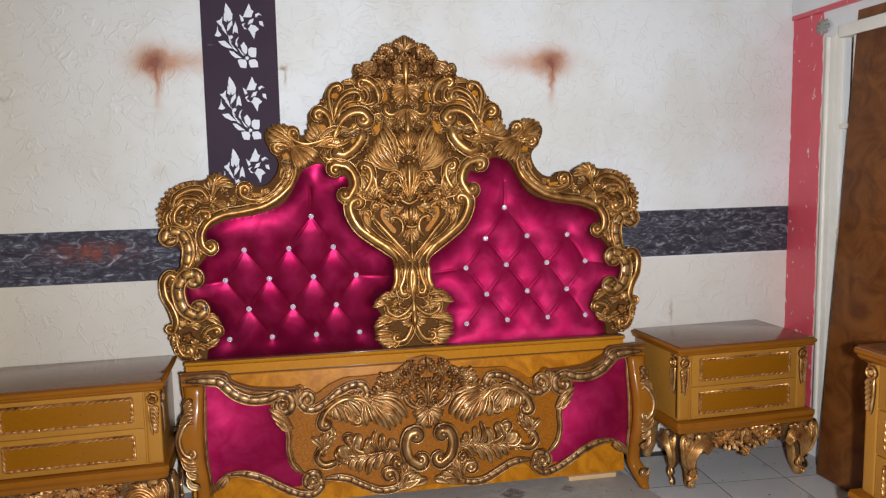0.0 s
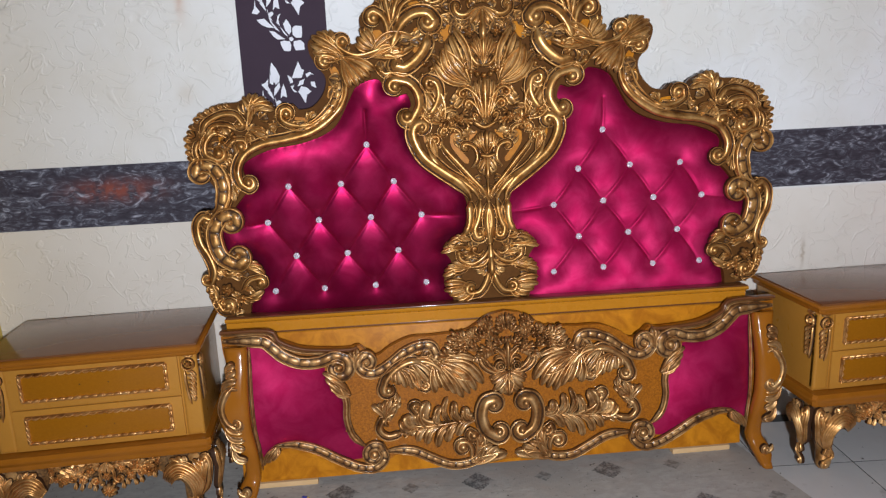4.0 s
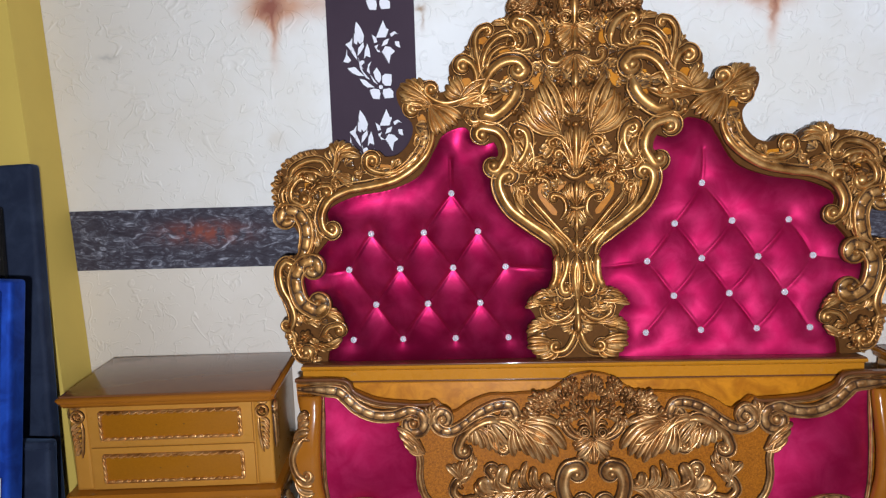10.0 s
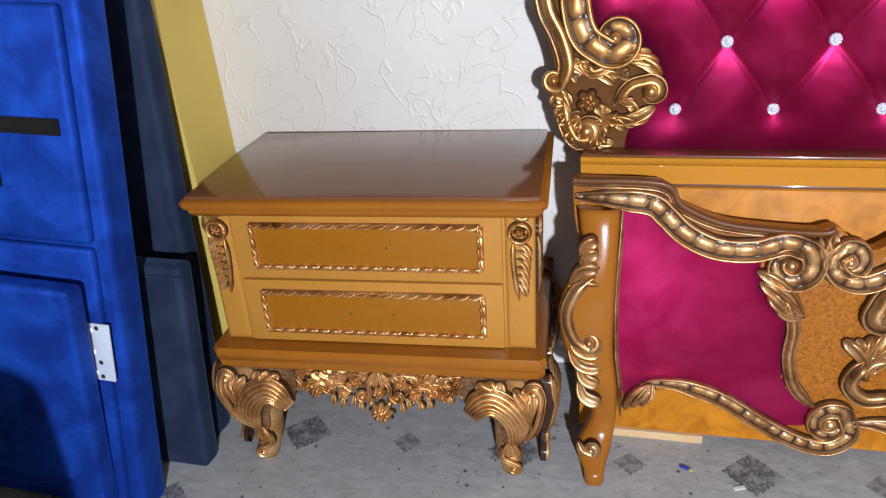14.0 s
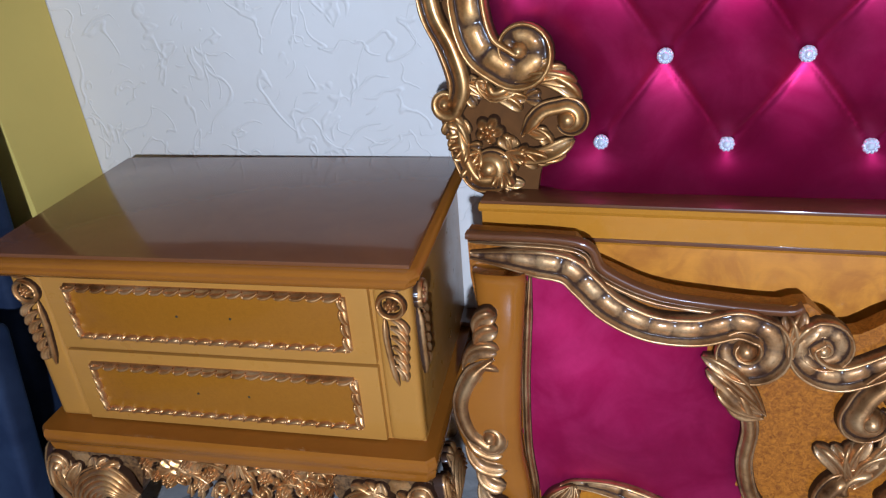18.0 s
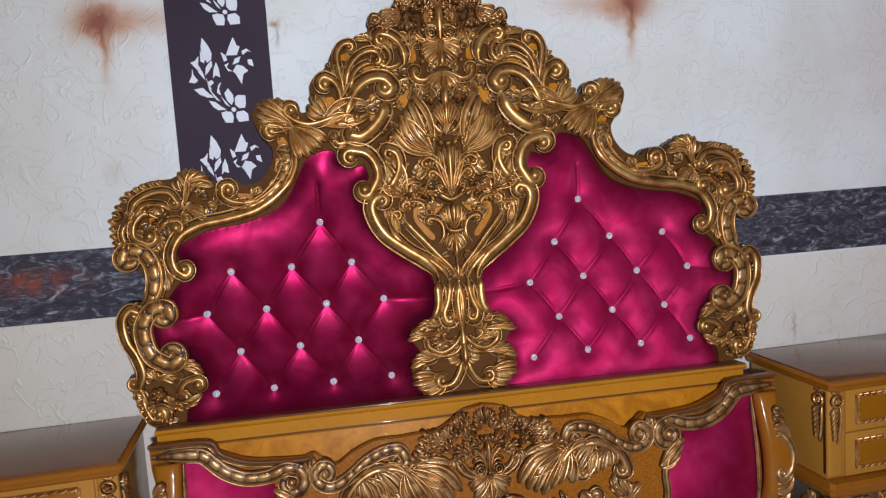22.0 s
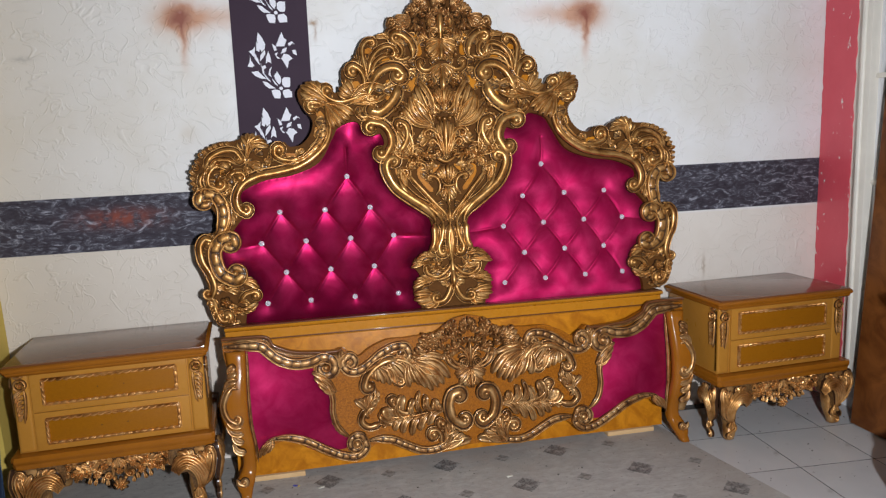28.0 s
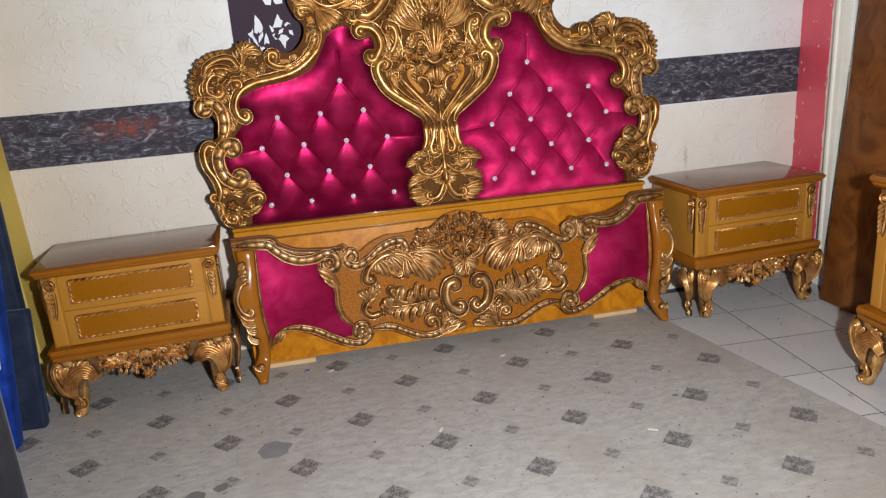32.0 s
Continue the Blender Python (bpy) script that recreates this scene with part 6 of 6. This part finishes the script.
        deco("scroll", Shape().band([q(0.006, 0.028), q(0.022, 0.046), q(0.022, 0.070), q(0.034, 0.084)], 0.012, 0.018, "bead", None, q(0.038, 0.072)))
        deco("scroll", Shape().band([q(0.130, 0.050), q(0.122, 0.064), q(0.108, 0.070)], 0.010, 0.016, "bead", None, q(0.112, 0.060)))
        deco("scroll", Shape().band([q(0.205, 0.030), q(0.198, 0.052), q(0.180, 0.062)], 0.012, 0.016, "bead", None, q(0.186, 0.050)))
        deco("scroll", Shape().band([q(0.240, 0.008), q(0.262, 0.020), q(0.256, 0.036)], 0.011, 0.015, "bead", None, q(0.248, 0.026)))
        for a, b, r in ((0.050, 0.036, 0.015), (0.078, 0.066, 0.016), (0.138, 0.062, 0.016), (0.174, 0.024, 0.014), (0.220, 0.022, 0.013), (0.096, 0.020, 0.011), (0.160, 0.052, 0.011)):
            deco("rosette", Shape().flower(q(a, b), r * 1.2, 0.024, 6, 0.0, a * 90))
        for a, b, dx in ((0.058, 0.076, 0.006), (0.082, 0.080, 0.010), (0.046, 0.088, 0.0), (0.104, 0.074, 0.006), (0.150, 0.060, 0.004)):
            deco("leaf", Shape().lobe(q(a, b), q(a + dx, b + 0.026), 0.016, 0.016, 0.05))
        deco("knob", Shape().dome(q(0.020, 0.088), 0.009, 0.020, 0.0, 3, 9))
    deco("rosette", Shape().flower((0, zp - 0.114), 0.031, 0.026, 8, 0.0))
    deco("rosette", Shape().flower((0, zp - 0.060), 0.018, 0.024, 6, 0.0))
    deco("leaf", Shape().leaf((0, zp - 0.010), [(-0.024, zp - 0.044), (-0.009, zp - 0.052), (0.009, zp - 0.052), (0.024, zp - 0.044)], 0.014, 0.016, 0.1))
    return th


NS = "nightstands beside the bed"
stand = drawer_chest("nightstand", "amber lacquered two-drawer nightstand on copper-gilt legs, against the wall", pose(-1.428, -0.022, 0, 0, 0, 3.4), 0.712, 0.432, 2, 0.252, 0.600, 0.640, NS)
copy_thing(stand, pose(1.410, -0.022, 0, 0, 0, 3.0))
drawer_chest("dresser", "amber lacquered three-drawer dresser on copper-gilt legs, by the window", pose(1.81, -1.74, 0, 0, 0, -90), 1.12, 0.49, 3, 0.250, 0.765, 0.812, "")

# ---- right end: red painted reveal, window, leaning board ----
rr = random.Random(21)
edge = [(-0.190 - 0.022 + 0.010 * noise.noise(Vector((i * 0.35, 0, 0))) + rr.uniform(-0.003, 0.003), 2.13 * i / 90) for i in range(91)]
inner = [(-0.002 - max(0.0, 0.012 * noise.noise(Vector((i * 0.6, 5, 0)))), 2.13 * i / 90) for i in range(91)]
n_ = len(edge)
front_ = [(RIGHT - 0.008, a, b) for a, b in edge + inner]
back_ = [(RIGHT + 0.002, a, b) for a, b in edge + inner]
fc = [(i, i + 1, n_ + i + 1, n_ + i) for i in range(n_ - 1)]
fc += [(i, i + 1, 2 * n_ + i + 1, 2 * n_ + i) for i in range(n_ - 1)] + [(n_ + i, n_ + i + 1, 3 * n_ + i + 1, 3 * n_ + i) for i in range(n_ - 1)]
sw = put("wall_reveal", mesh_of("wall_reveal", front_ + back_, fc, REDPAINT, False))
tagged(sw, "red gloss painted strip of wall with chipped edges in the corner", "wall", kind="structure")
win = thing("window_1", "cream painted steel window with narrow bars, partly hidden by a board", "window", pose(RIGHT, 0, 0), kind="structure")
put("window_frame", box_me("window_frame", (-0.004, -0.30, 0.10), (0.05, -0.192, 2.02), CREAM, 0.003), win, "cream painted outer frame with flaking paint")
put("window_frame", box_me("window_frame", (-0.045, -0.345, 0.12), (0.05, -0.302, 2.00), CREAM, 0.004), win)
put("window_frame", box_me("window_frame", (-0.035, -1.50, 1.985), (0.05, -0.347, 2.04), CREAM, 0.004), win)
put("window_frame", box_me("window_frame", (-0.02, -0.445, 0.14), (0.03, -0.425, 1.984), CREAM, 0.003), win)
put("window_bead", box_me("window_bead", (-0.055, -0.312, 0.12), (-0.002, -0.288, 2.00), CREAM, 0.010, 4), win, "rounded cream painted bead")
put("window_sill", box_me("window_sill", (-0.04, -1.50, 0.09), (0.05, -0.347, 0.14), CREAM, 0.004), win)
for z in (0.62, 1.10, 1.58):
    put("bar", box_me("bar", (-0.015, -1.50, z), (0.02, -0.347, z + 0.022), CREAM, 0.003), win)
put("pane", box_me("pane", (0.025, -1.50, 0.14), (0.031, -0.347, 1.985), DARKGLASS, 0), win, "dark window glass")
beam = put("beam", box_me("beam", (RIGHT - 0.02, -1.6, 2.14), (RIGHT + 0.02, -0.004, 2.30), PLASTER, 0.006))
tagged(beam, "white plaster band over the window with red paint traces", "beam", kind="structure")
put("paint_trace", box_me("paint_trace", (RIGHT - 0.024, -1.2, 2.128), (RIGHT + 0.01, -0.01, 2.150), REDPAINT, 0.002), beam)
brk = Shape().flower((0, 0), 0.05, 0.012, 7, 0.0)
put("plaster_patch", mesh_of("plaster_patch", [(RIGHT - 0.010 - z, -0.215 - x, 2.06 + y * 0.8) for x, y, z in brk.v], brk.f, GREYPLASTER), beam, "broken bare plaster patch")

bd = thing("leaning_board", "large brown veneered board with amber edge, leaning by the window", "board", pose(1.785, -0.45, 0, 0, 3.4, 1))
put("panel", box_me("panel", (0.0, -0.33, 0.0), (0.028, 0.0, 2.09), BOARDWOOD, 0.003), bd)
put("edge_strip", box_me("edge_strip", (-0.006, -0.344, 0.0), (0.030, -0.331, 2.09), AMBER, 0.003), bd, "amber lacquered edge strip")
wd = thing("wardrobe_side", "dark brown veneered wardrobe side with mirror, behind the dresser", "wardrobe", pose(1.845, -0.80, 0, 0, 0, 0))
put("panel", box_me("panel", (0.0, -0.36, 0.0), (0.06, 0.0, 2.0), BOARDWOOD, 0.004), wd)
put("mirror", box_me("mirror", (-0.006, -0.30, 0.9), (0.0, -0.08, 1.85), Mat("mirror_glass", (0.8, 0.8, 0.8), 0.03, 1.0).m, 0.001), wd, "mirror strip")

# ---- left end: panels leaning on the wall ----
nv = thing("navy_headboard", "dark navy velvet headboard leaning on the yellow pier", "headboard", pose(-1.830, -0.415, 0, -7.5, -2.4, 0))
put("panel", box_me("panel", (-0.90, 0.0, 0.0), (0.0, 0.06, 1.40), NAVY, 0.018, 4), nv)
put("trim", box_me("trim", (-0.90, -0.03, 0.72), (-0.10, -0.002, 1.26), LACQUERBLACK, 0.012), nv, "black lacquer frame")
put("inset", box_me("inset", (-0.90, -0.040, 0.72), (-0.135, -0.028, 1.215), NAVY, 0.010), nv)
put("glitter_panel", box_me("glitter_panel", (-0.90, -0.046, 0.70), (-0.235, -0.040, 1.12), GLITTER, 0.002), nv, "grey glitter panel")
nb = thing("navy_bed_rail", "short navy velvet bed rail standing on the floor", "bed rail", pose(-1.803, -0.520, 0, -6.0, 1.5, 0))
put("panel", box_me("panel", (-0.30, 0.0, 0.0), (0.0, 0.055, 0.49), NAVY, 0.016, 4), nb)
put("piping", box_me("piping", (-0.30, -0.004, 0.462), (0.002, 0.004, 0.470), NAVY, 0.002), nb, "narrow piped seam")
bl = thing("blue_headboard", "royal blue velvet headboard with black lacquer trim, leaning on another", "headboard", pose(-1.862, -0.668, 0, -8.0, 3.0, 0))
put("panel", box_me("panel", (-0.95, 0.0, 0.0), (0.0, 0.075, 1.05), BLUE, 0.016, 4), bl)
put("facing", box_me("facing", (-0.95, -0.018, 0.600), (-0.030, 0.002, 1.02), BLUE, 0.012, 3), bl)
put("facing", box_me("facing", (-0.95, -0.016, 0.02), (-0.030, 0.002, 0.592), BLUE, 0.010, 3), bl)
put("trim", box_me("trim", (-0.30, -0.024, 0.800), (-0.055, -0.012, 0.830), LACQUERBLACK, 0.002), bl, "black lacquer trim strip")
put("trim", box_me("trim", (-0.95, -0.034, 0.700), (-0.195, -0.014, 0.940), LACQUERBLACK, 0.003), bl, "black lacquer trim frame")
put("facing", box_me("facing", (-0.95, -0.052, 0.720), (-0.215, -0.030, 0.920), BLUE, 0.010, 3), bl)
hinge = put("hinge_plate", box_me("hinge_plate", (-0.080, -0.021, 0.325), (-0.014, -0.0165, 0.445), STEEL, 0.002), bl, "perforated zinc hinge plate")
for z, x in ((0.340, -0.055), (0.385, -0.055), (0.430, -0.055)):
    s = Shape().dome((x, z), 0.007, 0.004, 0.021, 3, 10)
    put("screw", mesh_of("screw", [(a, -c, b) for a, b, c in s.v], s.f, STEEL), hinge)
for z, x in ((0.335, -0.070), (0.364, -0.040), (0.408, -0.070), (0.436, -0.040), (0.436, -0.070), (0.334, -0.040)):
    s = Shape().dome((x, z), 0.0050, 0.0012, 0.021, 2, 8)
    put("hole", mesh_of("hole", [(a, -c, b) for a, b, c in s.v], s.f, DARKHOLE), hinge)
b2 = thing("blue_bed_rail", "royal blue velvet bed rail standing before the headboards", "bed rail", pose(-1.910, -0.725, 0, -5.0, 4.0, 0))
put("panel", box_me("panel", (-0.95, 0.0, 0.085), (0.0, 0.045, 0.545), BLUE, 0.014, 4), b2)
put("foot", box_me("foot", (-0.105, 0.0, 0.0), (0.0, 0.045, 0.10), BLUE, 0.008, 3), b2)
put("foot", box_me("foot", (-0.95, 0.0, 0.0), (-0.86, 0.045, 0.10), BLUE, 0.008, 3), b2)
sf = thing("sofa", "grey velvet sofa with a rounded arm", "sofa", pose(-1.55, -1.36, 0, 0, 0, 0))
put("arm", box_me("arm", (-0.28, -0.95, 0.06), (0.0, 0.0, 0.65), GREYCLOTH, 0.09, 6), sf)
put("seat", box_me("seat", (-1.0, -0.95, 0.06), (-0.275, -0.04, 0.42), GREYCLOTH, 0.06, 5), sf)
put("foot", box_me("foot", (-0.16, -0.12, 0.0), (-0.10, -0.06, 0.07), DARKEDGE, 0.004), sf)
put("foot", box_me("foot", (-0.16, -0.88, 0.0), (-0.10, -0.82, 0.07), DARKEDGE, 0.004), sf)

# ---- stencilled flowers on the strip ----


# each blot of paint: its corners, in millimetres from the print's middle
SPRIG = """
-69,242 -53,219 -44,196 -53,177 -61,167 -73,185 -75,215
-78,204 -65,177 -69,162 -80,169
-42,196 -46,173 -61,162 -57,181
-84,186 -88,158 -80,146 -92,142 -111,165 -96,171
-88,154 -76,135 -69,108 -76,116 -90,135
-46,171 -44,154 -57,135 -69,123 -65,150
-32,165 -25,142 -23,116 -38,123 -46,112 -42,142
-107,148 -105,127 -92,108 -103,100 -121,104 -111,123
-50,108 -61,104 -63,85 -50,77 -57,88 -44,100
-107,81 -80,85 -61,65 -46,52 -69,54 -92,65
-67,119 -53,71 -28,39 -42,46 -61,77
-21,102 -30,81 -26,58 -38,69 -32,92
-2,81 12,58 12,39 4,27 -9,42 -15,65
-65,43 -46,39 -27,23 -11,12 -38,12 -53,23
-27,58 -7,31 0,20 -15,31
16,50 27,58 50,56 50,31 46,16 27,16 16,27
-30,4 -15,8 4,4 8,-11 4,-30 -19,-28 -27,-11
18,4 42,8 54,-4 54,-26 23,-28 16,-11
"""
BUD = """
-4,75 6,48 15,44 4,17 -19,17 -31,17 -19,44
-46,29 -31,17 -27,2 -38,-2
-23,-6 -31,-21 -15,-33 0,-21 -8,-33 -27,-33 -38,-13
15,13 8,-6 -12,-13 -4,6
19,29 35,37 50,25 38,29 23,17
35,2 50,2 54,-21 38,-13
0,-13 19,-17 35,-33 19,-44 12,-75 -4,-44 -12,-33
"""


def stencil(name, label, x, z, blots, petals):
    """White paint dabbed through a stencil; the last blots are petals."""
    th = thing(name, label, "stencil", pose(x, 0, z), "stencils on the strip")
    rows = [[(a / 1000, b / 1000) for a, b in P(row)] for row in blots.strip().splitlines()]
    for k, pts in enumerate(rows):
        ring_ = pts
        blot = "petal" if k >= len(rows) - petals else "leaf"
        put(blot, mesh_of(blot, [(a, -0.0055, b) for a, b in ring_], [tuple(range(len(ring_)))], STENCIL, False), th)
    return th


def stencil_sprig(x, z):
    th = stencil("stencil_sprig", "white stencilled branch with a flower on the dark strip", x, z, SPRIG, 3)
    eye = [(0.010 + 0.0075 * math.cos(k / 12 * 6.2832), -0.0055, 0.012 + 0.0075 * math.sin(k / 12 * 6.2832)) for k in range(12)]
    put("eye", mesh_of("eye", eye, [tuple(range(12))], STENCIL, False), th)
    return th


def stencil_bud(x, z):
    return stencil("stencil_bud", "white stencilled rosebud on the dark strip", x - 0.010, z + 0.008, BUD, 7)


s0, b0 = stencil_sprig(-0.722, 1.605), stencil_bud(-0.681, 1.764)
for k in (1, 2):
    copy_thing(s0, pose(-0.722, 0, 1.605 + 0.308 * k))
    copy_thing(b0, pose(-0.691, 0, 1.772 + 0.308 * k))
copy_thing(s0, pose(-0.722, 0, 1.297))
copy_thing(b0, pose(-0.691, 0, 1.464))

# ---- floor motifs and tiles ----


def motif_mesh(name, r, material, petals):
    bm = []
    n = 48
    for i in range(n):
        a = i / n * 2 * math.pi
        k = 1.0 / (abs(math.cos(a)) ** 1.06 + abs(math.sin(a)) ** 1.06) ** (1 / 1.06)
        q = r * k * (0.95 + 0.05 * math.cos(petals * a))
        bm.append((q * math.cos(a), q * math.sin(a), 0.0))
    return mesh_of(name, bm, [tuple(range(n))], material, False)


big_me, small_me = motif_mesh("motif", 0.064, MOTIF, 20), motif_mesh("small_motif", 0.036, FAINT, 12)
rm = random.Random(2)
for j in range(0, 12):
    for i in range(-5, 4):
        x = -0.627 + 0.4985 * (i + 1) + (0.2493 if j % 2 else 0.0) + 0.0255 * j
        y = -0.347 - 0.2605 * j + 0.012 * x
        if x < seam_x(y) - 0.08 and x > -2.4:
            put("motif", big_me, floor, "", pose(x, y, 0.0006, 0, 0, rm.uniform(-2, 2)))
        xs = x + 0.2485
        if xs < seam_x(y) - 0.06 and xs > -2.4:
            put("small_motif", small_me, floor, "", pose(xs, y, 0.0006, 0, 0, rm.uniform(-3, 3)))
tile_me = box_me("tile", (-0.1690, -0.1690, -0.016), (0.1690, 0.1690, -0.008), TILE, 0)
tile_me.materials.append(GROUT)
for face in tile_me.polygons:
    face.material_index = 0 if face.normal.z > 0.9 else 1
for i in range(-2, 5):
    for j in range(-1, 12):
        c, s = math.cos(radians(-3)), math.sin(radians(-3))
        x, y = 1.13 + 0.342 * (i * c - -j * s), -0.24 + 0.342 * (i * s + -j * c)
        if x + 0.2 > seam_x(y) and x - 0.17 < RIGHT and y < 0.1:
            put("tile", tile_me, sub, "", pose(min(x, RIGHT), y, 0.0, 0, 0, -3))
for x, y, a, l in ((-0.66, -0.40, 20, 0.012), (0.42, -1.30, -30, 0.018), (-0.30, -1.05, 60, 0.014), (0.10, -0.52, 10, 0.012)):
    put_ob = put("paper_scrap", box_me("paper_scrap", (-l, -0.005, 0.0005), (l, 0.005, 0.003), PAPERSCRAP, 0.001), None, "", pose(x, y, 0, 0, 0, a))
    tagged(put_ob, "small crumpled scrap of paper litter on the floor", "litter", "floor litter")
sc = put("sweet_wrapper", box_me("sweet_wrapper", (-0.010, -0.005, 0.0005), (0.010, 0.005, 0.004), BLUEFOIL, 0.002), None, "", pose(-0.764, -0.356, 0, 0, 0, -25))
tagged(sc, "small blue and yellow foil wrapper on the floor", "litter", "floor litter")
put("torn_end", box_me("torn_end", (0.0105, -0.004, 0.0005), (0.018, 0.004, 0.003), YELLOW, 0.001), sc, "yellow torn end")
ring_p = [(0.058 * (1 + 0.28 * noise.noise(Vector((math.cos(k / 26 * 6.283) * 1.7, math.sin(k / 26 * 6.283) * 1.7, 2)))) * math.cos(k / 26 * 6.283),
           0.055 * (1 + 0.28 * noise.noise(Vector((math.cos(k / 26 * 6.283) * 1.7, math.sin(k / 26 * 6.283) * 1.7, 2)))) * math.sin(k / 26 * 6.283), 0.0) for k in range(26)]
put("bare_patch", mesh_of("bare_patch", ring_p, [tuple(range(26))], plain("bare_screed", (0.20, 0.20, 0.21), 0.7), False), floor, "bare grey patch worn through the sheet", pose(-0.905, -0.985, 0.0007))
stain_mat = plain("dark_floor_stain", (0.15, 0.145, 0.14), 0.7)
for k, (x, y, r) in enumerate(((-1.16, -1.20, 0.040), (-1.08, -1.17, 0.026), (0.62, -1.10, 0.012), (-0.02, -1.42, 0.010), (0.36, -0.86, 0.016), (-0.62, -1.52, 0.014))):
    ring_s = [(r * (1 + 0.4 * noise.noise(Vector((math.cos(i / 22 * 6.2832) * 1.6, math.sin(i / 22 * 6.2832) * 1.6, k)))) * math.cos(i / 22 * 6.2832),
               r * 0.8 * (1 + 0.4 * noise.noise(Vector((math.cos(i / 22 * 6.2832) * 1.6, math.sin(i / 22 * 6.2832) * 1.6, k + 9)))) * math.sin(i / 22 * 6.2832), 0.0) for i in range(22)]
    put("floor_stain", mesh_of("floor_stain", ring_s, [tuple(range(22))], stain_mat, False), floor, "dark spilt stain", pose(x, y, 0.0009))
# grit and crumbs, too many to count
rg = random.Random(9)
gv, gf = [], []
for i in range(900):
    x, y, r = rg.uniform(-2.2, 1.9), rg.uniform(-2.4, -0.05), rg.choice((0.0015, 0.002, 0.002, 0.003, 0.0045))
    o, a = len(gv), rg.uniform(0, 6.28)
    for k in range(5):
        q = a + k * 1.2566
        gv.append((x + r * rg.uniform(0.6, 1.4) * math.cos(q), y + r * rg.uniform(0.6, 1.4) * math.sin(q), 0.0008))
    gv.append((x, y, 0.0008 + r * 0.7))
    gf += [(o + k, o + (k + 1) % 5, o + 5) for k in range(5)]
tagged(put("grit", mesh_of("grit", gv, gf, plain("dark_grit", (0.07, 0.06, 0.05), 0.8), False)), "dark grit and crumbs scattered over the floor", "grit", kind="stuff")
